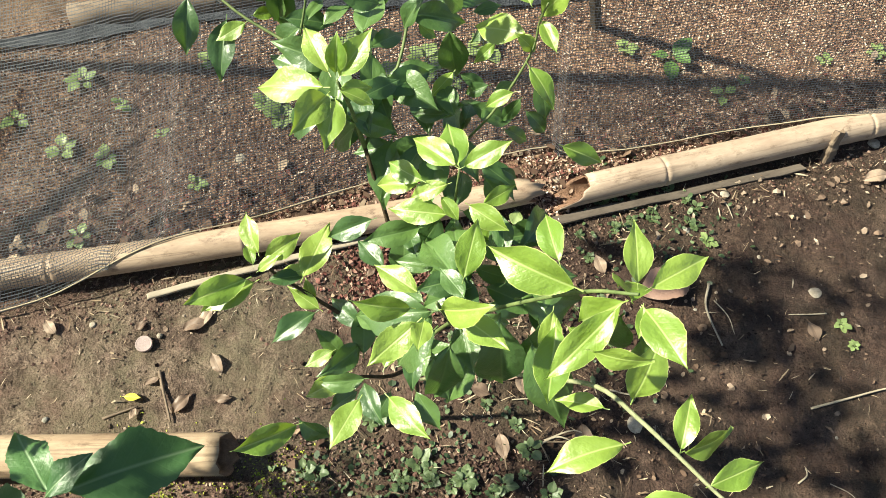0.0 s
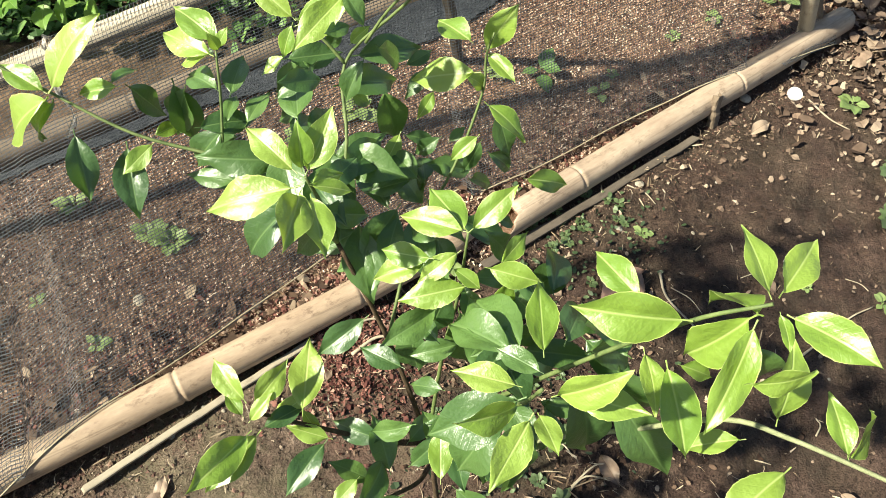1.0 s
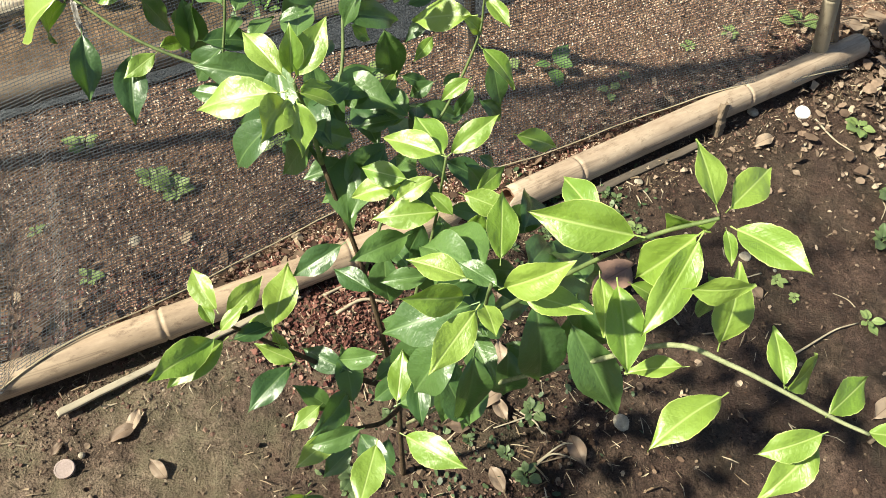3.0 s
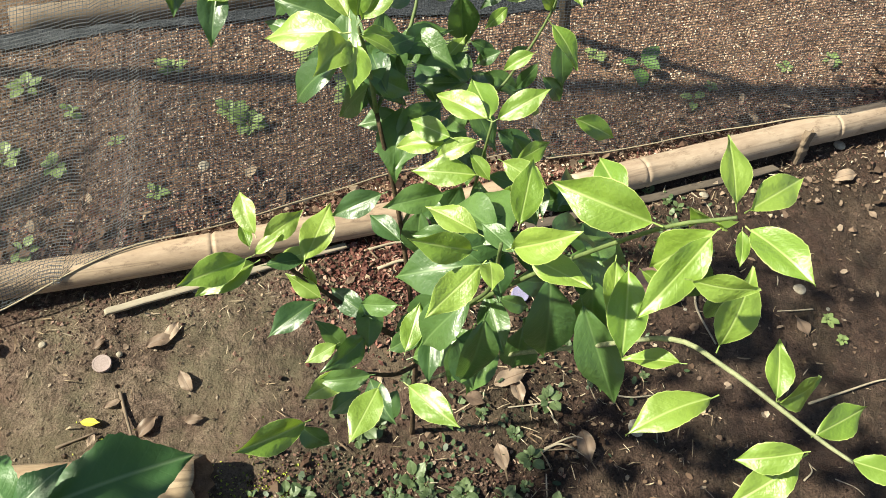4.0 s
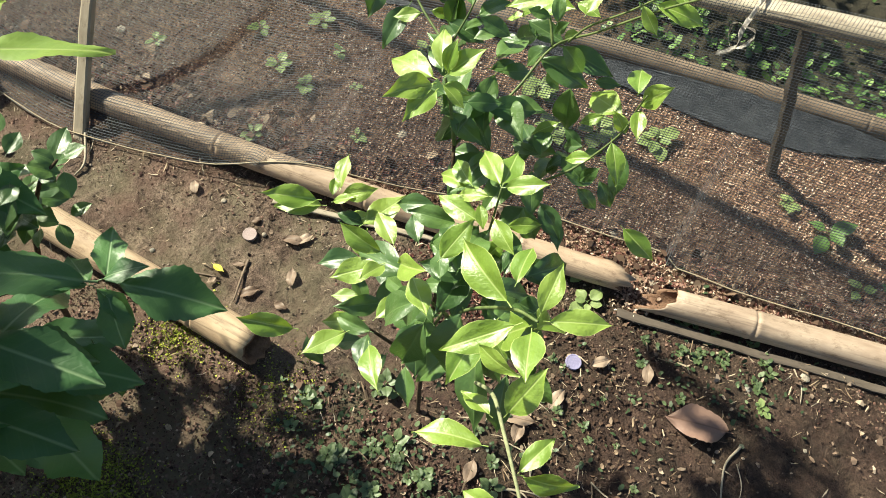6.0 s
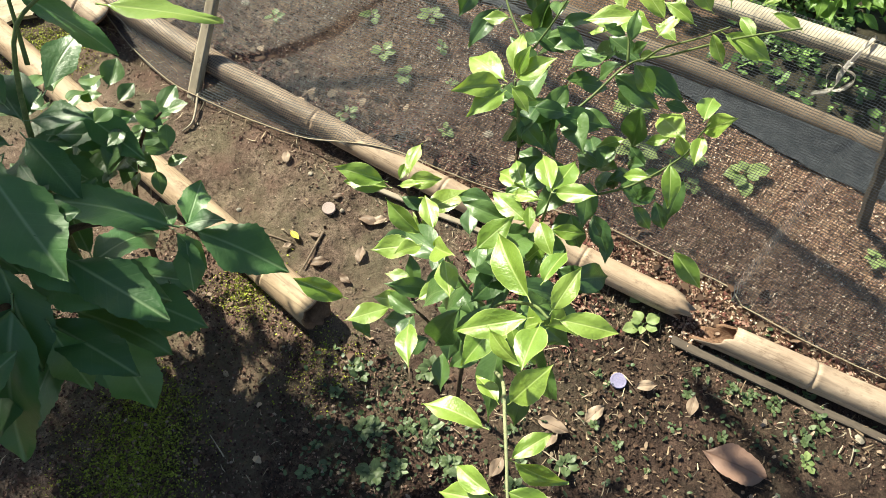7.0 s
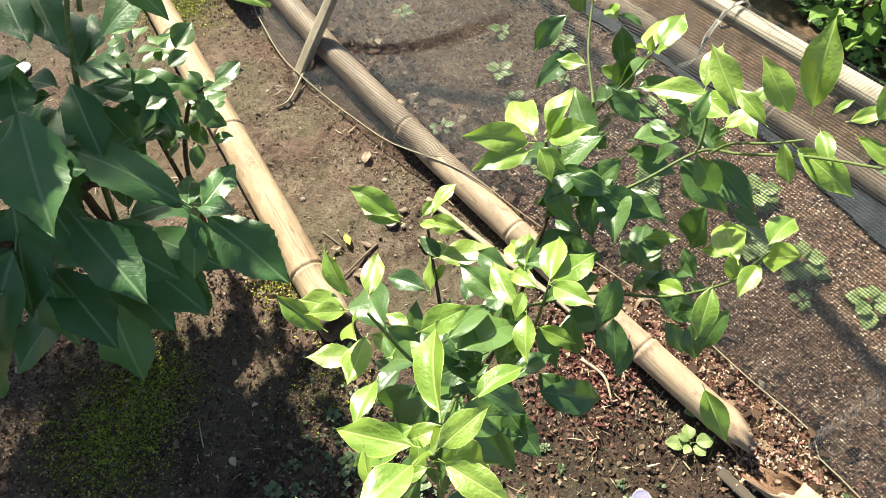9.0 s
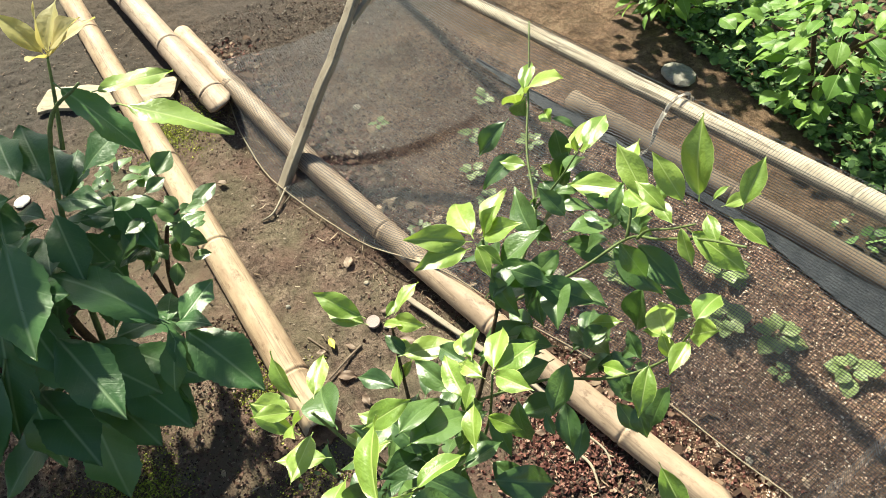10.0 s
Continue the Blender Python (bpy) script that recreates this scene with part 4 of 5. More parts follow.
# low branch over the path
leaf((0.274, 0.252, 0.683), (0.232, 0.262, 0.660), "Y", 50)
leaf((0.287, 0.223, 0.698), (0.221, 0.195, 0.681), "Y", 25)
leaf((0.321, 0.213, 0.710), (0.332, 0.262, 0.714), "Y")
leaf((0.322, 0.215, 0.706), (0.372, 0.246, 0.690), "Y", 30)
leaf((0.338, 0.190, 0.715), (0.384, 0.214, 0.715), "Y")
leaf((0.335, 0.180, 0.715), (0.290, 0.178, 0.695), "Y")
leaf((0.342, 0.183, 0.700), (0.294, 0.154, 0.667), "Y", 25)
leaf((0.358, 0.176, 0.716), (0.400, 0.163, 0.720), "Y")
# shoot over the net
leaf((0.191, 0.632, 0.670), (0.227, 0.598, 0.635), "Y")
leaf((0.184, 0.616, 0.640), (0.152, 0.609, 0.615), "Y")
leaf((0.198, 0.668, 0.700), (0.228, 0.664, 0.757), "Y")
leaf((0.191, 0.678, 0.705), (0.171, 0.734, 0.690), "Y")
leaf((0.201, 0.668, 0.700), (0.221, 0.629, 0.690), "Y")
leaf((0.192, 0.652, 0.690), (0.132, 0.691, 0.655), "Y")
leaf((0.175, 0.654, 0.690), (0.201, 0.657, 0.660), "Y")
leaf((0.159, 0.697, 0.630), (0.133, 0.677, 0.610), "Y")
leaf((0.113, 0.665, 0.610), (0.085, 0.640, 0.585), "Y")
leaf((0.250, 0.629, 0.531), (0.311, 0.631, 0.497), "Y")
leaf((0.198, 0.624, 0.600), (0.228, 0.624, 0.560), "M")
leaf((0.131, 0.639, 0.580), (0.092, 0.649, 0.540), "M")
leaf((0.132, 0.641, 0.580), (0.180, 0.636, 0.560), "M")
leaf((0.156, 0.656, 0.600), (0.128, 0.663, 0.570), "M")
leaf((0.160, 0.646, 0.600), (0.182, 0.655, 0.610), "M")
leaf((0.125, 0.642, 0.570), (0.130, 0.640, 0.530), "M")
leaf((0.176, 0.616, 0.570), (0.210, 0.630, 0.530), "M")
leaf((0.116, 0.669, 0.600), (0.153, 0.667, 0.580), "M")
leaf((0.194, 0.633, 0.610), (0.173, 0.626, 0.570), "M")
leaf((0.110, 0.656, 0.570), (0.077, 0.667, 0.540), "M")
leaf((0.160, 0.721, 0.640), (0.128, 0.709, 0.610), "M")
leaf((0.212, 0.649, 0.640), (0.226, 0.625, 0.580), "M")
# long side branch
leaf((-0.160, 0.690, 0.642), (-0.166, 0.632, 0.590), "M")
leaf((-0.133, 0.682, 0.642), (-0.169, 0.659, 0.629), "Y")
leaf((-0.199, 0.690, 0.670), (-0.204, 0.645, 0.615), "M")
leaf((-0.137, 0.702, 0.630), (-0.110, 0.723, 0.620), "Y")
leaf((-0.103, 0.725, 0.680), (-0.101, 0.716, 0.600), "M")
leaf((-0.091, 0.713, 0.680), (-0.117, 0.727, 0.600), "M")
leaf((-0.061, 0.671, 0.660), (-0.046, 0.708, 0.660), "M")
leaf((-0.062, 0.668, 0.660), (-0.102, 0.677, 0.600), "M")
leaf((-0.091, 0.674, 0.660), (-0.032, 0.689, 0.640), "M")
leaf((-0.046, 0.702, 0.730), (-0.083, 0.758, 0.735), "Y")
leaf((-0.055, 0.695, 0.725), (-0.099, 0.750, 0.715), "Y")
leaf((-0.051, 0.699, 0.730), (-0.036, 0.702, 0.750), "Y")
leaf((-0.057, 0.699, 0.725), (-0.088, 0.718, 0.700), "Y")
leaf((-0.049, 0.695, 0.730), (-0.055, 0.694, 0.755), "Y")
leaf((-0.059, 0.687, 0.690), (-0.088, 0.735, 0.670), "M")
leaf((-0.052, 0.672, 0.640), (-0.082, 0.694, 0.600), "M")
leaf((-0.152, 0.726, 0.680), (-0.196, 0.745, 0.660), "Y")
leaf((-0.147, 0.728, 0.680), (-0.124, 0.736, 0.620), "M")
leaf((-0.162, 0.733, 0.680), (-0.138, 0.756, 0.670), "M")
leaf((-0.214, 0.721, 0.690), (-0.142, 0.733, 0.760), "Y")
leaf((-0.215, 0.721, 0.690), (-0.254, 0.758, 0.700), "Y")
leaf((-0.215, 0.717, 0.690), (-0.282, 0.755, 0.600), "Y")
leaf((-0.214, 0.723, 0.680), (-0.254, 0.753, 0.600), "M")
leaf((-0.041, 0.653, 0.630), (-0.084, 0.680, 0.580), "M")
leaf((-0.043, 0.665, 0.660), (-0.013, 0.704, 0.660), "M")
leaf((-0.051, 0.687, 0.680), (-0.031, 0.739, 0.680), "M")
# rising branch, seen against the rail
leaf((0.025, 0.708, 0.740), (-0.009, 0.749, 0.760), "Y")
leaf((0.022, 0.712, 0.735), (0.007, 0.706, 0.700), "Y")
leaf((0.022, 0.712, 0.730), (0.079, 0.696, 0.760), "Y")
leaf((0.071, 0.698, 0.710), (0.093, 0.697, 0.730), "Y")
leaf((0.072, 0.693, 0.700), (0.146, 0.710, 0.680), "M")
leaf((0.049, 0.678, 0.680), (0.119, 0.711, 0.640), "M")
leaf((0.071, 0.707, 0.760), (0.109, 0.703, 0.760), "Y")
leaf((0.125, 0.698, 0.670), (0.159, 0.714, 0.670), "M")
leaf((0.038, 0.704, 0.690), (-0.008, 0.723, 0.640), "M")
leaf((0.006, 0.715, 0.690), (0.067, 0.722, 0.680), "M")
leaf((0.010, 0.710, 0.700), (-0.017, 0.708, 0.680), "Y")
leaf((0.068, 0.718, 0.720), (0.052, 0.717, 0.690), "M")
leaf((-0.010, 0.684, 0.670), (0.021, 0.687, 0.680), "M")
leaf((0.064, 0.686, 0.660), (0.087, 0.693, 0.630), "M")
leaf((0.015, 0.677, 0.660), (-0.011, 0.692, 0.630), "M")
leaf((0.101, 0.693, 0.650), (0.113, 0.690, 0.570), "M")
# tip of the rising branch, its blades turned out to the sun
OUTWARD = (-0.20, -0.52, 0.83)
leaf((0.078, 0.652, 0.735), (0.055, 0.643, 0.690), "M")
leaf((0.089, 0.653, 0.745), (0.116, 0.680, 0.690), "M")
leaf((0.105, 0.666, 0.810), (0.044, 0.668, 0.838), "Y", 0.0, 0.9, OUTWARD)
leaf((0.111, 0.668, 0.815), (0.101, 0.694, 0.833), "Y", 0.0, 0.9, OUTWARD)
leaf((0.155, 0.658, 0.860), (0.109, 0.651, 0.889), "Y", 0.0, 0.9, OUTWARD)
leaf((0.169, 0.655, 0.880), (0.137, 0.668, 0.946), "Y", 0.0, 0.9, OUTWARD)
leaf((0.185, 0.650, 0.900), (0.188, 0.660, 0.914), "Y", 0.0, 0.9, OUTWARD)
leaf((0.164, 0.647, 0.850), (0.192, 0.645, 0.824), "Y", 0.0, 0.9, OUTWARD)
leaf((0.175, 0.643, 0.860), (0.229, 0.667, 0.843), "Y", 0.0, 0.9, OUTWARD)
leaf((0.199, 0.644, 0.910), (0.214, 0.663, 0.929), "Y", 0.0, 0.9, OUTWARD)
leaf((0.210, 0.643, 0.910), (0.244, 0.654, 0.902), "Y", 0.0, 0.9, OUTWARD)
leaf((0.080, 0.647, 0.770), (0.064, 0.669, 0.800), "M")
leaf((0.070, 0.673, 0.790), (0.014, 0.639, 0.765), "Y", 0.0, 0.9, OUTWARD)
leaf((0.037, 0.626, 0.740), (-0.004, 0.612, 0.760), "M")
leaf((0.069, 0.654, 0.770), (0.043, 0.638, 0.780), "M")
leaf((0.181, 0.653, 0.880), (0.211, 0.642, 0.875), "Y", 0.0, 0.9, OUTWARD)
leaf((0.144, 0.653, 0.840), (0.101, 0.646, 0.848), "Y", 0.0, 0.9, OUTWARD)
leaf((0.108, 0.647, 0.800), (0.113, 0.680, 0.822), "Y", 0.0, 0.9, OUTWARD)
leaf((0.219, 0.640, 0.930), (0.206, 0.663, 0.961), "Y", 0.0, 0.9, OUTWARD)
# low shoot on the bed side
leaf((-0.102, 0.453, 0.490), (-0.126, 0.504, 0.505), "Y")
leaf((-0.097, 0.447, 0.490), (-0.053, 0.481, 0.510), "Y")
leaf((-0.038, 0.457, 0.470), (-0.085, 0.442, 0.455), "Y")
leaf((-0.051, 0.433, 0.470), (-0.028, 0.517, 0.475), "Y")
leaf((-0.096, 0.412, 0.520), (-0.157, 0.362, 0.540), "Y")
leaf((-0.088, 0.412, 0.515), (-0.147, 0.369, 0.507), "Y")
leaf((-0.107, 0.441, 0.485), (-0.122, 0.470, 0.490), "Y")
leaf((-0.104, 0.436, 0.480), (-0.073, 0.454, 0.500), "Y")
leaf((-0.095, 0.430, 0.470), (-0.046, 0.449, 0.460), "M")
# lowest leaves
leaf((0.027, 0.378, 0.370), (0.020, 0.440, 0.410), "M")
leaf((0.072, 0.368, 0.380), (0.153, 0.386, 0.430), "M")
leaf((0.045, 0.300, 0.480), (0.019, 0.235, 0.485), "Y")
leaf((0.068, 0.309, 0.462), (0.126, 0.258, 0.480), "Y")
leaf((0.037, 0.355, 0.360), (-0.032, 0.347, 0.350), "M")
leaf((0.014, 0.363, 0.360), (-0.046, 0.331, 0.330), "Y")
leaf((-0.024, 0.272, 0.436), (-0.092, 0.227, 0.462), "Y")
leaf((-0.007, 0.380, 0.390), (-0.045, 0.356, 0.380), "Y")
leaf((-0.032, 0.420, 0.420), (-0.088, 0.376, 0.400), "M")
leaf((-0.039, 0.423, 0.420), (-0.053, 0.454, 0.440), "Y")
leaf((-0.027, 0.418, 0.420), (-0.073, 0.439, 0.440), "Y")
leaf((0.007, 0.376, 0.370), (-0.038, 0.402, 0.400), "M")
leaf((0.104, 0.392, 0.360), (0.076, 0.432, 0.400), "M")
leaf((0.143, 0.382, 0.460), (0.120, 0.334, 0.400), "M")
leaf((0.166, 0.378, 0.460), (0.141, 0.322, 0.400), "M")
leaf((0.245, 0.354, 0.550), (0.272, 0.309, 0.470), "M", slim=0.75)
leaf((0.095, 0.357, 0.330), (0.137, 0.312, 0.300), "M")
leaf((0.066, 0.353, 0.330), (0.042, 0.322, 0.280), "M")
leaf((0.119, 0.388, 0.440), (0.071, 0.404, 0.440), "M")
leaf((0.048, 0.381, 0.370), (0.093, 0.394, 0.420), "M")
leaf((-0.053, 0.302, 0.330), (-0.013, 0.294, 0.280), "M")
leaf((0.024, 0.348, 0.330), (-0.017, 0.324, 0.300), "M")
leaf((0.189, 0.370, 0.500), (0.189, 0.349, 0.420), "M")
leaf((0.119, 0.370, 0.380), (0.156, 0.368, 0.360), "M")

# older leaves along the inner wood
def crown(put, rng, centre, spread, n, size, droop=0.45):
    cx, cy, cz = centre
    for _ in range(n):
        a = rng.uniform(0, 6.283)
        h = rng.uniform(-1, 1)
        r = math.sqrt(max(0.0, 1 - h * h)) * rng.uniform(0.25, 1.0)
        b = Vector((cx + spread[0] * r * math.cos(a), cy + spread[1] * r * math.sin(a), cz + spread[2] * h * rng.uniform(0.5, 1)))
        L = rng.uniform(*size)
        a2 = a + rng.gauss(0, 0.6)
        t = b + L * Vector((math.cos(a2), math.sin(a2), rng.uniform(-droop * 1.6, 0.25))).normalized()
        if t.z > 0.03:
            put(b, t)


inner = lambda b, t: leaf(b, t, "M")
crown(inner, LR, (0.12, 0.41, 0.48), (0.08, 0.07, 0.12), 12, (0.045, 0.075), 0.5)
crown(inner, LR, (0.13, 0.60, 0.57), (0.06, 0.05, 0.06), 15, (0.05, 0.085), 0.5)
crown(inner, LR, (0.0, 0.64, 0.62), (0.07, 0.06, 0.06), 17, (0.055, 0.09), 0.5)
crown(inner, LR, (0.04, 0.40, 0.36), (0.06, 0.05, 0.05), 5, (0.05, 0.085), 0.4)
crown(inner, LR, (0.13, 0.45, 0.58), (0.05, 0.05, 0.05), 7, (0.05, 0.08), 0.4)
crown(inner, LR, (0.18, 0.40, 0.62), (0.05, 0.04, 0.05), 5, (0.045, 0.07), 0.4)

# ---------- broad-leaved shrub beside the path ----------
shrub = thing("broadleaf_shrub", (-0.47, -0.02, 0.0), "dark green shrub with large toothed leaves beside the path", "shrub")
BR = random.Random(5)
SHOOT = (-0.575, 0.160, 0.735)


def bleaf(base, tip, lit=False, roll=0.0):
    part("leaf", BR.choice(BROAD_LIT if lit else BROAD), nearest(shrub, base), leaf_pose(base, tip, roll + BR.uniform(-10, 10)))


limb(shrub, [(-0.47, -0.02, -0.02), (-0.45, 0.0, 0.2), (-0.40, 0.02, 0.42), (-0.33, 0.12, 0.45)], 0.011, 0.004, BARK, name="stem")
limb(shrub, [(-0.45, 0.0, 0.2), (-0.50, 0.05, 0.45), (-0.52, 0.12, 0.66), (-0.49, 0.19, 0.735)], 0.006, 0.002, STEM, name="stem")
limb(shrub, [(-0.47, -0.02, 0.1), (-0.58, -0.09, 0.45), (-0.66, -0.16, 0.75)], 0.010, 0.004, BARK, name="stem")
limb(shrub, [(-0.45, 0.0, 0.2), (-0.36, -0.10, 0.40), (-0.30, -0.20, 0.52)], 0.008, 0.003, BARK, name="stem")
bleaf((-0.290, 0.168, 0.42), (-0.150, 0.248, 0.37))
bleaf((-0.292, 0.158, 0.43), (-0.424, 0.019, 0.49))
bleaf((-0.466, -0.005, 0.56), (-0.263, -0.008, 0.50))
bleaf((-0.345, 0.000, 0.46), (-0.172, 0.064, 0.42))
bleaf((-0.36, -0.085, 0.42), (-0.228, -0.225, 0.22))
bleaf((-0.317, -0.071, 0.38), (-0.254, -0.089, 0.24))
bleaf((-0.303, -0.020, 0.30), (-0.214, -0.039, 0.13))
bleaf((-0.338, 0.106, 0.25), (-0.308, 0.079, 0.10))
bleaf((-0.516, 0.144, 0.52), (-0.410, 0.180, 0.46))
bleaf((-0.535, 0.155, 0.72), (-0.465, 0.225, 0.61))
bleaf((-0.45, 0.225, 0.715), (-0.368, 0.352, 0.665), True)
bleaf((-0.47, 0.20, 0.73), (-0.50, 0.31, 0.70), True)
bleaf((-0.30, 0.15, 0.42), (-0.245, 0.155, 0.36))
bleaf((-0.30, 0.16, 0.42), (-0.25, 0.215, 0.44))
bleaf((-0.29, 0.165, 0.42), (-0.365, 0.235, 0.40))
bleaf((-0.30, 0.150, 0.42), (-0.335, 0.095, 0.47))
bleaf((-0.29, 0.160, 0.41), (-0.235, 0.120, 0.34))
bleaf((-0.31, 0.150, 0.41), (-0.39, 0.165, 0.38))
# the pale new shoot at the top
NEWLEAF = leaf_set("new_leaf", LEAF_SHOOT, 4, 19, width=0.42, fold=0.3, curl=0.3, serr=0.03)
limb(shrub, [(-0.52, 0.12, 0.62), (-0.55, 0.145, 0.69), SHOOT], 0.0035, 0.0018, STEM, name="stem")
for dx, dy, dz in ((-0.05, 0.03, 0.03), (0.035, 0.05, 0.05), (-0.01, 0.06, 0.02), (0.05, -0.01, 0.03), (-0.04, -0.03, 0.04), (0.0, 0.015, 0.06)):
    part("leaf", BR.choice(NEWLEAF), nearest(shrub, SHOOT), leaf_pose(SHOOT, (SHOOT[0] + 1.35 * dx, SHOOT[1] + 1.35 * dy, SHOOT[2] + 1.35 * dz), BR.uniform(-20, 20)), "pale yellowish new leaf")
# the rest of the crown, leaf by leaf along its stems
crown(lambda b, t: bleaf(b, t), BR, (-0.43, -0.06, 0.33), (0.11, 0.13, 0.20), 46, (0.13, 0.20), 0.7)
crown(lambda b, t: bleaf(b, t), BR, (-0.53, 0.06, 0.52), (0.05, 0.06, 0.12), 16, (0.10, 0.15), 0.4)
# outer foliage mostly out of view, added to shade the leaves and soil
crown(lambda b, t: bleaf(b, t), BR, (-0.66, -0.16, 0.66), (0.12, 0.12, 0.10), 9, (0.12, 0.18), 0.4)
crown(lambda b, t: bleaf(b, t), BR, (-0.38, -0.30, 0.40), (0.16, 0.10, 0.10), 22, (0.13, 0.19), 0.5)

# ---------- an unseen tree, added so that its crown shades the shrub ---
tree = thing("unseen_shade_tree", (-2.27, -0.52, 0.0), "unseen slender tree with broad green leaves, added to shade the shrub", "tree")
TR = random.Random(15)
limb(tree, [(-2.27, -0.52, -0.05), (-2.24, -0.50, 0.7), (-2.17, -0.42, 1.35), (-2.02, -0.25, 1.75)], 0.035, 0.012, BARK, name="trunk")
for q in ((-1.77, 0.03, 1.80), (-2.22, -0.07, 1.85), (-1.67, -0.32, 1.82), (-1.97, -0.52, 1.85)):
    limb(tree, [(-2.17, -0.42, 1.35), (0.5 * (q[0] - 2.10), 0.5 * (q[1] - 0.33), 1.66), q], 0.014, 0.004, BARK, name="branch")
crown(lambda b, t: part("leaf", TR.choice(BROAD), nearest(tree, b), leaf_pose(b, t, TR.uniform(-20, 20))), TR, (-1.93, -0.33, 1.82), (0.38, 0.26, 0.13), 230, (0.13, 0.20), 0.35)

# ---------- small round-leaved shrub behind it ----------
small = thing("citrus_shrub", (-0.55, 0.12, 0.0), "low citrus shrub with small rounded dark leaves", "shrub")
ROUND = leaf_set("round_leaf", LEAF_MATURE, 4, 17, width=0.62, fold=0.25, curl=0.15, petiole=0.12, blunt=0.4)
SR = random.Random(8)


def sleaf(b, t):
    part("leaf", SR.choice(ROUND), nearest(small, b), leaf_pose(b, t, SR.uniform(-25, 25)))


limb(small, [(-0.55, 0.12, -0.02), (-0.52, 0.15, 0.25), (-0.46, 0.20, 0.45), (-0.42, 0.235, 0.52)], 0.006, 0.002, BARK, name="stem")
limb(small, [(-0.54, 0.13, 0.15), (-0.60, 0.12, 0.32), (-0.64, 0.13, 0.44)], 0.005, 0.002, BARK, name="stem")
for b, t in (((-0.421, 0.240, 0.515), (-0.405, 0.275, 0.525)), ((-0.421, 0.236, 0.50), (-0.392, 0.215, 0.475)), ((-0.425, 0.235, 0.51), (-0.455, 0.222, 0.525)), ((-0.43, 0.23, 0.50), (-0.45, 0.255, 0.49))):
    sleaf(Vector(b), Vector(t))
crown(sleaf, SR, (-0.47, 0.19, 0.44), (0.06, 0.06, 0.10), 22, (0.035, 0.065), 0.4)
crown(sleaf, SR, (-0.55, 0.18, 0.40), (0.08, 0.06, 0.12), 20, (0.04, 0.075), 0.4)
crown(sleaf, SR, (-0.64, 0.12, 0.36), (0.10, 0.06, 0.10), 22, (0.04, 0.075), 0.4)

# ---------- shrubs beyond the rail ----------
def far_shrub(x, y, h, r, n, leaves, label, seed, size):
    rng = random.Random(seed)
    s = thing("garden_shrub", (x, y, 0.0), label, "shrub", "shrubs beyond the rail")
    for _ in range(5):
        a = rng.uniform(0, 6.283)
        limb(s, [(x, y, -0.02), (x + 0.3 * r * math.cos(a), y + 0.3 * r * math.sin(a), 0.5 * h), (x + 0.8 * r * math.cos(a), y + 0.8 * r * math.sin(a), 0.9 * h)], 0.009, 0.003, BARK, name="stem")
    crown(lambda b, t: part("leaf", rng.choice(leaves), nearest(s, b), leaf_pose(b, t, rng.uniform(-25, 25), (-0.35, -0.35, 0.85))), rng, (x, y, 0.55 * h), (r, r, 0.5 * h), n, size, 0.45)


LUSH = leaf_set("lush_leaf", mat_leaf("leaf_lush", (0.13, 0.27, 0.050), (0.30, 0.47, 0.100), (0.32, 0.48, 0.16), 0.45, (0.30, 0.50, 0.05), 0.35, 0.25), 4, 23, width=0.45, fold=0.15, curl=0.3)
LOBED = leaf_set("lobed_leaf", LUSH[0].materials[0], 3, 29, width=0.58, fold=0.2, curl=0.3, serr=0.03, petiole=0.18, blunt=0.3)
far_shrub(-1.02, 1.70, 0.36, 0.23, 340, LUSH, "dense green shrub beyond the rail", 31, (0.045, 0.08))
far_shrub(-0.50, 1.80, 0.38, 0.25, 170, LOBED, "broad-leaved green plant beyond the rail", 32, (0.045, 0.085))
far_shrub(-0.05, 1.92, 0.42, 0.26, 190, LUSH, "dark green shrub in shade beyond the rail", 33, (0.05, 0.10))
far_shrub(-1.60, 2.35, 0.60, 0.40, 120, LUSH, "dense green shrub beyond the rail", 34, (0.09, 0.15))
far_shrub(-0.65, 2.75, 0.95, 0.45, 140, LUSH, "tall dense green shrub beyond the rail", 35, (0.10, 0.17))
far_shrub(0.20, 2.90, 0.95, 0.45, 120, LUSH, "tall dense green shrub beyond the rail", 36, (0.10, 0.17))


def leaf_carpet(name, count, seed, place, size, mat, label):
    return scatter(name, count, seed, place, size, mat, label, lift=0.012, flat=0.45, aspect=(0.5, 0.8), curl=0.12)


GREENS = mat_island("low_greens", [(0.0, (0.04, 0.09, 0.025)), (0.6, (0.10, 0.19, 0.05)), (1.0, (0.22, 0.34, 0.10))], 0.5, 0.4)
leaf_carpet("ground_cover", 6500, 41, lambda r: (r.uniform(-1.6, 0.05), 1.68 + abs(r.gauss(0, 0.30))), (0.012, 0.035), GREENS, "low creeping green leaves beyond the rail")


def beyond_pole(rng):
    x = rng.uniform(-0.15, 0.9)
    return x, 1.55 + 0.30 * x + abs(rng.gauss(0, 0.16))


leaf_carpet("ground_cover", 420, 42, beyond_pole, (0.012, 0.036), GREENS, "sparse low green leaves beyond the far pole")

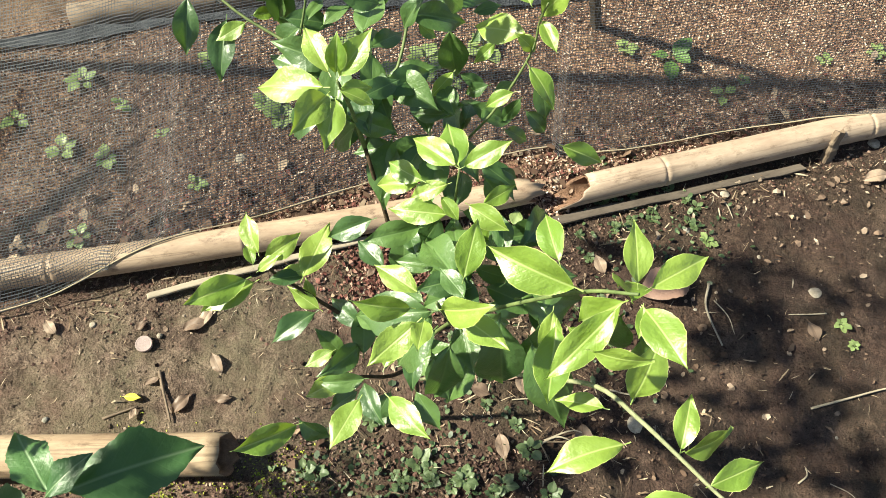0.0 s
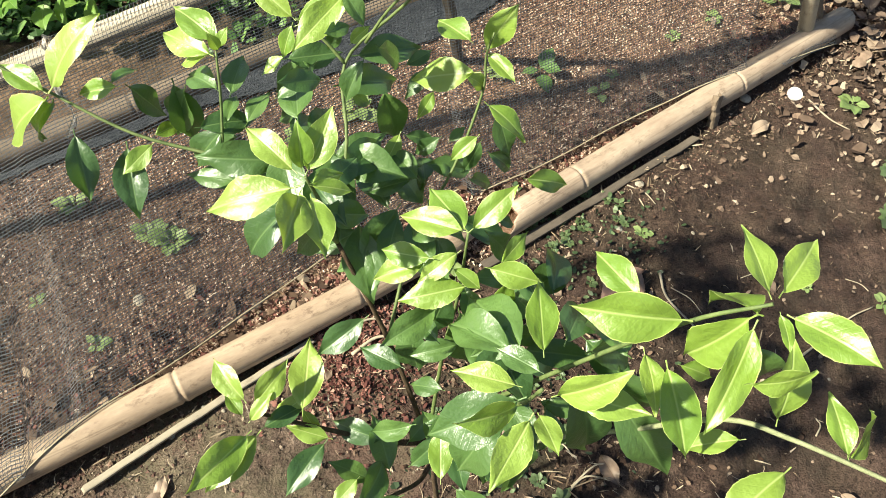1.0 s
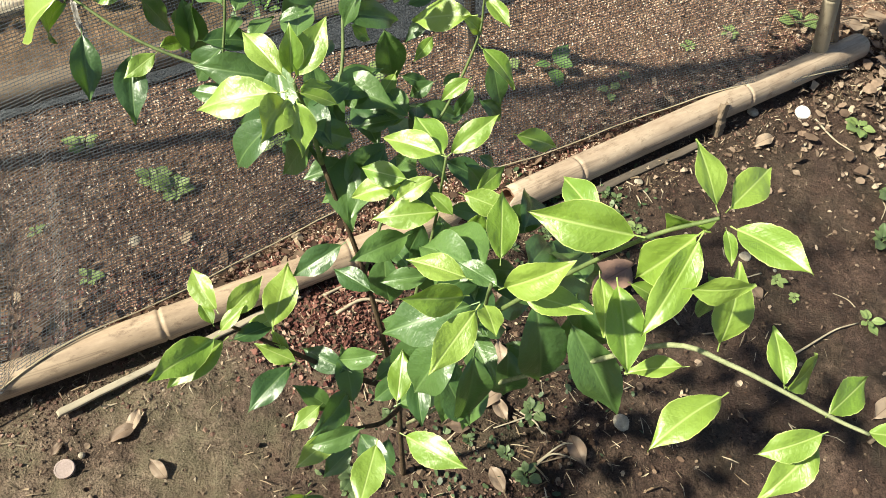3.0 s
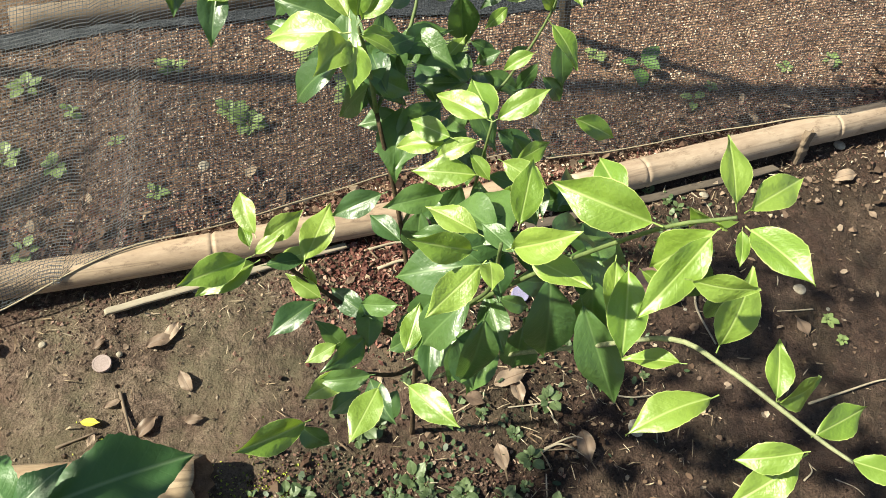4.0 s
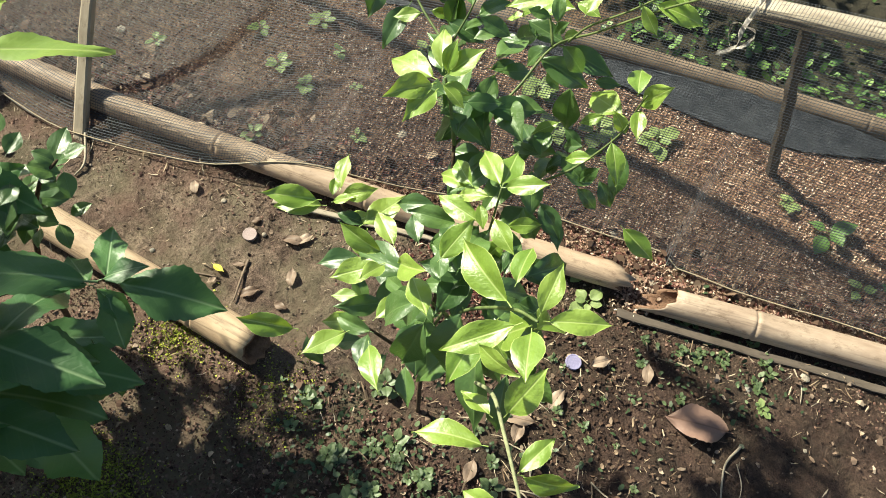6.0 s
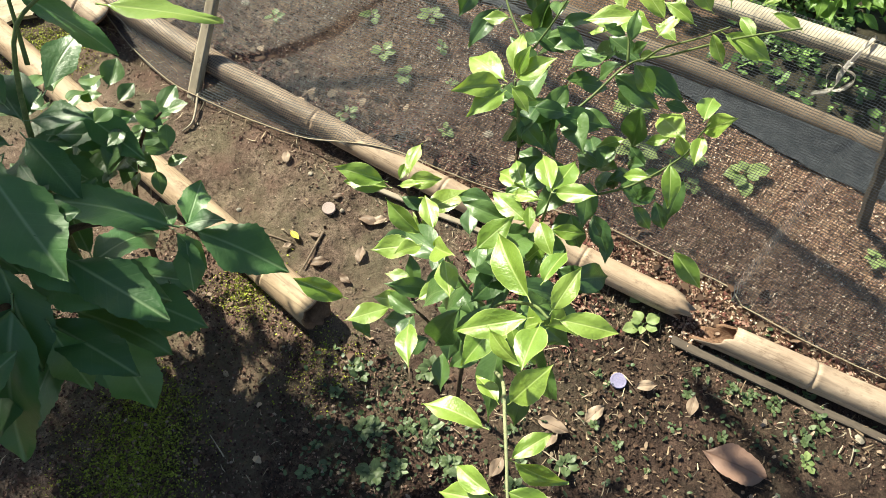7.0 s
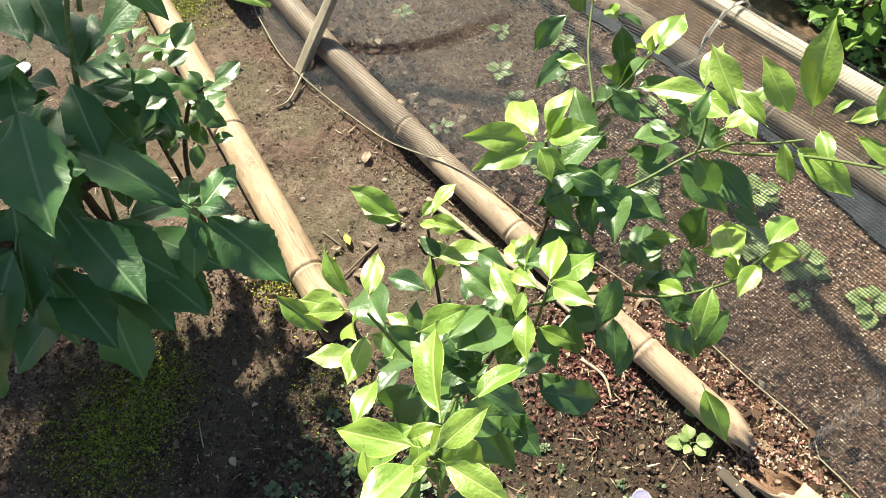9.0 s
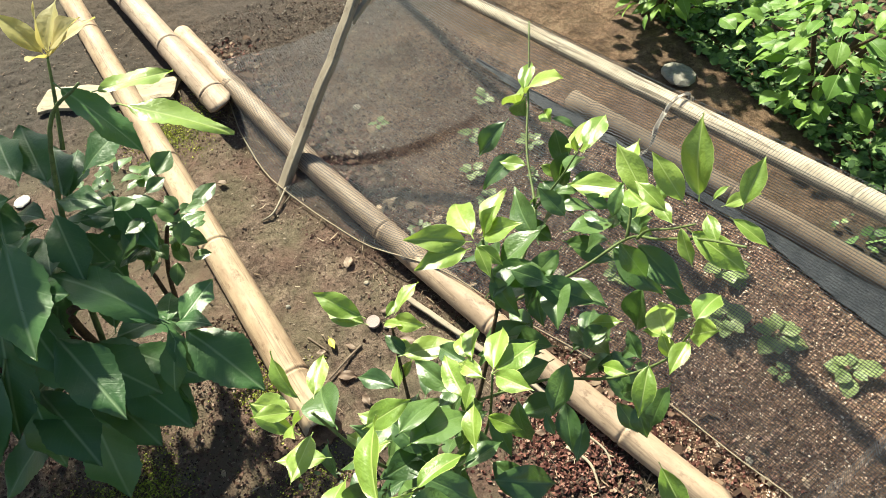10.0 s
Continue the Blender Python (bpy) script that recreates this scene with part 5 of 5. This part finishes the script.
# ---------- weeds ----------
def weed(x, y, n, size, seed, label="small green weed seedling in the soil", tilt=0.35, leaves=WEEDLEAF, group="weeds", name="weed"):
    rng = random.Random(seed)
    z = ground_z(x, y)
    w = thing(name, (x, y, z), label, "weed", group)
    part("stem", as_mesh("stem", tube([(0, 0, -0.005), (0.001, 0.001, 0.4 * size)], [0.0016, 0.001], 5), STEM), w, Matrix.Translation((x, y, z)))
    a0 = rng.uniform(0, 6)
    for i in range(n):
        a = a0 + 2.4 * i
        L = size * rng.uniform(0.55, 1.1)
        b = Vector((x, y, z + 0.4 * size * (0.4 + 0.6 * i / n)))
        part("leaf", rng.choice(leaves), w, leaf_pose(b, b + L * Vector((math.cos(a), math.sin(a), rng.uniform(-0.15, tilt)))))


for i, (x, y, n, s) in enumerate(((-0.721, 1.066, 7, 0.045), (-0.831, 0.952, 5, 0.04), (-0.707, 0.885, 6, 0.04), (-0.61, 0.874, 6, 0.035), (-0.622, 1.014, 6, 0.03), (-0.416, 0.839, 5, 0.03), (-0.61, 0.691, 5, 0.03),
        (-0.265, 1.02, 12, 0.045), (-0.31, 1.05, 8, 0.04), (0.481, 1.315, 5, 0.04), (0.09, 1.16, 5, 0.03), (1.077, 1.372, 6, 0.035), (1.277, 1.39, 6, 0.06), (-0.163, 1.23, 9, 0.06))):
    weed(x, y, n, s, 100 + i)
for i, (x, y, n, s) in enumerate(((0.023, 1.206, 10, 0.07), (-0.06, 1.14, 10, 0.06), (-0.45, 1.16, 6, 0.04), (0.15, 1.28, 8, 0.06), (0.635, 0.812, 8, 0.022), (0.883, 0.665, 9, 0.02), (0.90, 0.62, 7, 0.018), (0.478, 0.923, 7, 0.025),
        (1.252, 1.023, 8, 0.04), (1.183, 0.644, 8, 0.035), (1.02, 0.55, 6, 0.03), (0.24, 0.80, 6, 0.045), (0.20, 0.86, 5, 0.04), (-0.95, 1.05, 6, 0.035), (-1.0, 0.75, 5, 0.03), (0.75, 1.25, 5, 0.02), (0.95, 1.33, 5, 0.025), (-0.52, 0.95, 5, 0.022))):
    weed(x, y, n, s, 140 + i)
weed(0.586, 1.292, 4, 0.075, 171, "round-leaved green seedling with four leaves", 0.3, ROUND)
weed(0.70, 1.20, 4, 0.035, 172)
WR = random.Random(77)
for cx, cy, k, r in ((0.064, 0.237, 13, 0.07), (0.04, 0.17, 8, 0.06), (0.16, 0.32, 8, 0.07), (-0.03, 0.28, 7, 0.06), (0.22, 0.40, 7, 0.08), (0.45, 0.86, 12, 0.07), (0.55, 0.86, 8, 0.06), (0.38, 0.60, 10, 0.07)):
    for _ in range(k):
        x, y = cx + WR.gauss(0, r), cy + WR.gauss(0, r)
        weed(x, y, 7, WR.uniform(0.014, 0.030) if y < 0.5 else WR.uniform(0.009, 0.017), WR.randint(0, 99999), "low creeping weed with small oval leaves", 0.5, CREEPLEAF, "creeping weeds under the sapling")
for _ in range(16):
    weed(1.27 + WR.gauss(0, 0.09), 0.74 + WR.gauss(0, 0.12), 9, WR.uniform(0.018, 0.042), WR.randint(0, 99999), "small dark weed among dry leaves", 0.5, CREEPLEAF, "weeds at the path's edge")
LOWLEAF = mat_island("creeping_leaves", [(0.0, (0.035, 0.06, 0.028)), (0.6, (0.07, 0.11, 0.048)), (1.0, (0.15, 0.20, 0.095))], 0.5, 0.4)
for cx, cy, k, r in ((0.064, 0.237, 150, 0.07), (0.03, 0.17, 100, 0.06), (0.16, 0.32, 90, 0.07), (-0.03, 0.28, 60, 0.06), (0.22, 0.42, 60, 0.08), (0.47, 0.86, 150, 0.08), (0.38, 0.62, 90, 0.10), (0.62, 0.84, 70, 0.06)):
    scatter("creeping_leaves", k, int(1000 * (cx + 5)), blob(cx, cy, r), (0.007, 0.014), LOWLEAF, "dense small oval leaves of creeping weed", lift=0.006, flat=0.5, aspect=(0.55, 0.8), curl=0.12)
for cx, cy, r, k in ((-0.20, -0.15, 0.06, 8000), (-0.377, 0.22, 0.03, 900), (-1.277, 0.234, 0.06, 4000), (-0.131, 0.246, 0.05, 900), (-0.36, 0.235, 0.05, 700), (-0.28, -0.06, 0.045, 3500)):
    scatter("moss", k, int(1000 * (cx + 3)), blob(cx, cy, r), (0.002, 0.005), MOSS, "yellow-green moss patch on the damp soil", lift=0.002, flat=0.8, aspect=(0.5, 1.0))

# ---------- fallen leaves, twigs and litter ----------
DR = random.Random(12)


def fallen(x, y, size, ang, label="dry curled brown leaf lying on the soil", leaves=DRYLEAF, z=0.006, tilt=0.06):
    b = Vector((x, y, ground_z(x, y) + z)) - 0.5 * size * Vector((math.cos(ang), math.sin(ang), 0))
    me = DR.choice(leaves)
    single("fallen_leaf", me, leaf_pose(b, b + size * Vector((math.cos(ang), math.sin(ang), tilt)), DR.uniform(-14, 14)), label, "fallen leaf", "fallen leaves")


YELLOW = leaf_set("yellow_leaf", LEAF_YELLOW, 1, 31, width=0.5)
for x, y, s, a in ((-0.338, 0.531, 0.055, 0.4), (-0.322, 0.548, 0.05, 1.2), (-0.438, 0.522, 0.03, 0.9), (0.826, 0.642, 0.05, 2.0), (1.005, 1.009, 0.065, 0.3), (-0.279, 0.462, 0.05, 2.2), (-0.326, 0.384, 0.05, 1.0),
                   (-0.255, 0.40, 0.035, 0.2), (-0.60, 0.50, 0.04, 2.4), (0.30, 0.58, 0.06, 1.5), (0.26, 0.50, 0.07, 0.4), (0.20, 0.46, 0.05, 2.9), (0.42, 0.74, 0.05, 2.0), (0.33, 0.70, 0.05, 0.9),
                   (0.960, 0.380, 0.08, 0.4), (0.388, 0.393, 0.065, -1.4), (0.275, 0.480, 0.055, -1.3), (0.245, 0.366, 0.055, -1.3), (0.755, 0.235, 0.06, -1.1)):
    fallen(x, y, s, a)
PINK = leaf_set("pink_leaf", LEAF_PINK, 1, 33, width=0.60, fold=0.16, curl=0.16, wave=0.07, serr=0.04)
fallen(0.548, 0.708, 0.135, 3.55, "large pale pinkish-brown fallen leaf on the soil", PINK, 0.012, 0.02)
fallen(-0.413, 0.386, 0.035, 0.0, "small bright yellow fallen leaf", YELLOW)
for _ in range(44):
    x, y = 1.56 + DR.gauss(0, 0.11), 1.20 + DR.gauss(0, 0.11)
    fallen(x, y, DR.uniform(0.05, 0.10), DR.uniform(0, 6.28), "dry brown leaf in the heap at the bed corner", z=DR.uniform(0.01, 0.05), tilt=DR.uniform(-0.2, 0.3))
for _ in range(18):
    x, y = DR.uniform(-1.5, 1.3), DR.uniform(-0.2, 1.0)
    if y < pole_y(x) - 0.05:
        fallen(x, y, DR.uniform(0.018, 0.04), DR.uniform(0, 6.28), "small dry leaf fragment on the soil")


def twig(pts, r, label="thin dry twig lying on the soil", mat=None):
    P = spline([(x, y, ground_z(x, y) + z) for x, y, z in pts], 5)
    o = P[0].copy()
    me = as_mesh("twig", tube([p - o for p in P], [r * (1 - 0.5 * i / len(P)) for i in range(len(P))], 6), mat or WOOD_GREY)
    single("twig", me, Matrix.Translation(o), label, "twig", "twigs")


twig([(0.634, 0.723, 0.004), (0.625, 0.67, 0.006), (0.65, 0.596, 0.004)], 0.003)
twig([(0.80, 0.49, 0.004), (0.869, 0.514, 0.005), (0.943, 0.54, 0.006), (1.0, 0.55, 0.004)], 0.0025)
twig([(-0.381, 0.44, 0.004), (-0.36, 0.40, 0.006), (-0.334, 0.35, 0.006)], 0.0032, mat=WOOD_DARK)
twig([(-0.455, 0.345, 0.004), (-0.40, 0.372, 0.006)], 0.0028, mat=WOOD_DARK)
twig([(-0.99, 0.56, 0.006), (-0.93, 0.48, 0.012), (-0.84, 0.40, 0.010), (-0.83, 0.36, 0.004)], 0.004)
twig([(1.16, 1.06, 0.006), (1.18, 1.0, 0.006), (1.21, 0.96, 0.004)], 0.0025)
twig([(0.02, 0.70, 0.006), (0.07, 0.72, 0.012), (0.12, 0.71, 0.006)], 0.004)
twig([(0.0, 0.74, 0.006), (0.06, 0.76, 0.010), (0.10, 0.75, 0.006)], 0.003)
twig([(0.304, 0.372, 0.004), (0.346, 0.391, 0.012), (0.398, 0.369, 0.005)], 0.0022)
twig([(0.435, 0.487, 0.004), (0.474, 0.481, 0.008), (0.519, 0.490, 0.004)], 0.0020)
twig([(0.318, 0.383, 0.006), (0.365, 0.403, 0.014), (0.396, 0.399, 0.006)], 0.0018)
twig([(0.314, 0.381, 0.004), (0.375, 0.381, 0.014), (0.405, 0.356, 0.004)], 0.0016, mat=WOOD_DARK)
twig([(0.900, 0.327, 0.004), (0.960, 0.350, 0.008), (1.021, 0.364, 0.004)], 0.0035, mat=WOOD_DARK)
for _ in range(26):
    x, y = DR.uniform(-0.9, 1.3), DR.uniform(-0.1, 0.95)
    if y < pole_y(x) - 0.05:
        a, L = DR.uniform(0, 6.28), DR.uniform(0.03, 0.09)
        twig([(x, y, 0.003), (x + 0.5 * L * math.cos(a) + 0.006, y + 0.5 * L * math.sin(a), 0.006), (x + L * math.cos(a), y + L * math.sin(a), 0.003)], DR.uniform(0.001, 0.0022))
for _ in range(14):
    x, y = 1.50 + abs(DR.gauss(0, 0.10)), 1.18 + DR.gauss(0, 0.10)
    a, L = DR.uniform(0, 6.28), DR.uniform(0.12, 0.3)
    twig([(x, y, 0.03), (x + 0.5 * L * math.cos(a), y + 0.5 * L * math.sin(a) + 0.01, 0.04), (x + L * math.cos(a), y + L * math.sin(a), 0.03)], DR.uniform(0.002, 0.005), "dry brown twig on the leaf heap", WOOD_DARK)


def cap_mesh(r, h, mats):
    """A plastic bottle cap, top side up, with a ribbed skirt and a raised rim."""
    bm, n = bmesh.new(), 40
    loops = []
    for rr, z, rib in ((r, 0.0, 1), (r, h * 0.8, 1), (r * 0.95, h, 0), (r * 0.80, h, 0), (r * 0.76, h * 0.94, 0), (r * 0.3, h * 0.94, 0)):
        loops.append([bm.verts.new(((rr - (0.0006 if rib and k % 2 else 0)) * math.cos(2 * math.pi * k / n), (rr - (0.0006 if rib and k % 2 else 0)) * math.sin(2 * math.pi * k / n), z)) for k in range(n)])
    rings(bm, loops)
    bm.faces.new(loops[-1])
    return as_mesh("bottle_cap", bm, mats, False)


def cap(x, y, colour, label, r=0.0145, tilt=(6, 4)):
    m = mat_plain("cap_plastic", tuple(0.8 * c for c in colour), colour, 0.5, 0.4, 60.0, 0.1)
    single("bottle_cap", cap_mesh(r, 0.007, m), pose(x, y, ground_z(x, y) + 0.002, tilt[0], tilt[1], 20), label, "bottle cap", "bottle caps")


cap(-0.422, 0.487, (0.46, 0.35, 0.33), "pinkish-white plastic bottle cap on the soil", 0.0155)
cap(0.286, 0.670, (0.36, 0.33, 0.52), "pale purple plastic bottle cap on the soil", 0.0165)
cap(1.143, 1.088, (0.85, 0.80, 0.78), "white plastic bottle cap by the bamboo", 0.0175, (14, -6))


def chip(x, y, s, mat, label, seed, flat=0.35, name="stone", cat="stone"):
    rng = random.Random(seed)
    bm = bmesh.new()
    bmesh.ops.create_icosphere(bm, subdivisions=2, radius=s)
    for v in bm.verts:
        v.co *= 1 + 0.35 * noise.noise(v.co * (0.7 / s) + Vector((seed, 0, 0)))
        v.co.z *= flat
    single(name, as_mesh(name, bm, mat, False), pose(x, y, ground_z(x, y) + s * flat * 0.5, rng.uniform(-10, 10), rng.uniform(-10, 10), rng.uniform(0, 360)), label, cat, name + "s")


PALE = mat_plain("pale_stone", (0.30, 0.25, 0.19), (0.52, 0.45, 0.37), 0.85, 0.3, 90.0, 0.4)
GREY = mat_plain("grey_stone", (0.22, 0.20, 0.17), (0.42, 0.39, 0.34), 0.85, 0.3, 70.0, 0.5)
for i, (x, y, s, f) in enumerate(((-0.40, 0.507, 0.005, 0.8), (0.846, 0.727, 0.012, 0.3), (-0.338, 0.912, 0.013, 0.4), (0.479, 0.427, 0.015, 0.4), (0.68, 0.93, 0.010, 0.5), (1.02, 1.10, 0.012, 0.5), (0.20, 0.985, 0.010, 0.5), (-1.103, 0.729, 0.012, 0.3), (0.33, 0.93, 0.009, 0.4))):
    chip(x, y, s, PALE, "small pale stone chip on the soil", 200 + i, f)
for i in range(40):
    x, y = DR.uniform(-0.9, 1.3), DR.uniform(-0.2, 1.0)
    if y < pole_y(x) - 0.04:
        chip(x, y, DR.uniform(0.003, 0.007), PALE if i % 3 == 0 else GREY, "tiny stone in the soil", 300 + i, 0.6)
chip(-1.205, -0.172, 0.020, WHITE_TIE, "flat white plastic piece on the soil", 401, 0.2, "plastic_piece", "plastic piece")
chip(1.37, 1.268, 0.024, PALE, "pale tan stone beside the corner post", 403, 0.8)
chip(-0.759, 1.56, 0.05, GREY, "grey stone lying behind the rail", 402, 0.35)


def packet():
    bm = bmesh.new()
    n = 6
    for k, (y0, y1) in enumerate(((-0.02, 0.006), (0.006, 0.02))):
        g = [[bm.verts.new((-0.016 + 0.032 * i / n, y0 + (y1 - y0) * j / 3, 0.004 + 0.002 * math.sin(2 * i + j) * math.sin(1.3 * j + k))) for i in range(n + 1)] for j in range(4)]
        rings(bm, g, close=False, mat=k)
    bmesh.ops.solidify(bm, geom=bm.faces[:], thickness=0.0006)
    m1 = mat_plain("packet_white", (0.6, 0.66, 0.66), (0.8, 0.83, 0.82), 0.4, 0.5, 60.0, 0.2)
    m2 = mat_plain("packet_teal", (0.03, 0.36, 0.36), (0.05, 0.5, 0.48), 0.4, 0.5, 60.0, 0.2)
    return as_mesh("sweet_wrapper", bm, [m1, m2], False)


single("sweet_wrapper", packet(), pose(1.34, 0.924, ground_z(1.34, 0.924) + 0.004, 4, 6, 200), "small white and turquoise plastic wrapper on the soil", "wrapper")

# ---------- ties on the rail, sheet behind the bed ----------
def ribbon_mesh(pts, w):
    bm, rows = bmesh.new(), []
    P = spline(pts, 6)
    for i, p in enumerate(P):
        a = 0.5 * i
        c = Vector((math.cos(a * 0.3), 0.3, 0.4 * math.sin(a))).normalized() * w
        rows.append([bm.verts.new(p - c), bm.verts.new(p + Vector((0, -0.0012, 0))), bm.verts.new(p + c)])
    rings(bm, rows, close=False)
    bmesh.ops.solidify(bm, geom=bm.faces[:], thickness=0.0008)
    return as_mesh("ribbon", bm, WHITE_TIE)


def tie(x, drop, label, loop=False):
    r = ridge(x)
    t = thing("tie", r, label, "tie", "ties on the rail")
    ring = [r + 0.031 * Vector((0.1 * math.sin(a), math.cos(a), math.sin(a))) for a in (2 * math.pi * k / 14 for k in range(15))]
    part("band", ribbon_mesh(ring, 0.004), t)
    part("tail", ribbon_mesh([r + Vector((0, -0.033, 0)), r + Vector((-0.01 * drop, -0.045, -0.3 * drop)), r + Vector((0.06 * drop, -0.06, -0.65 * drop)), r + Vector((-0.02, -0.07, -drop))], 0.005), t)
    if loop:
        q = r + Vector((0.0, -0.04, -0.01))
        part("bow", ribbon_mesh([q + Vector((0.022 * math.sin(a), -0.01 * math.cos(2 * a), -0.022 + 0.026 * math.cos(a))) for a in (2 * math.pi * k / 8 for k in range(9))], 0.004), t)


tie(-0.345, 0.12, "long pale cloth strip tied to the rail")
tie(0.215, 0.07, "pale pinkish cloth tied in a bow on the rail", True)


def sheet():
    bm, rows = bmesh.new(), []
    for i in range(90):
        x = -1.10 + 2.6 * i / 89
        y = 1.48 + 0.30 * x
        k = 0.15 + 0.65 * math.exp(-(((x - 0.25) / 0.30) ** 2)) + 0.25 * noise.noise((x * 3.1, 0, 4))
        rows.append([bm.verts.new((x, y - 0.036 - 0.13 * k * (1 - t) ** 1.5 + 0.008 * noise.noise((x * 6, t * 2, 0)), 0.006 + 0.050 * k * t + 0.006 * noise.noise((x * 17, t * 4, 2)))) for t in (0, 0.2, 0.45, 0.7, 0.9, 1.0)])
    rings(bm, rows, close=False)
    bmesh.ops.solidify(bm, geom=bm.faces[:], thickness=0.0015)
    m = mat_plain("plastic_sheet", (0.050, 0.056, 0.070), (0.14, 0.15, 0.175), 0.7, 0.3, 30.0, 0.9)
    return as_mesh("plastic_sheet", bm, m)


single("plastic_sheet", sheet(), Matrix.Identity(4), "grey-blue plastic sheet along the far bed edge", "plastic sheet")
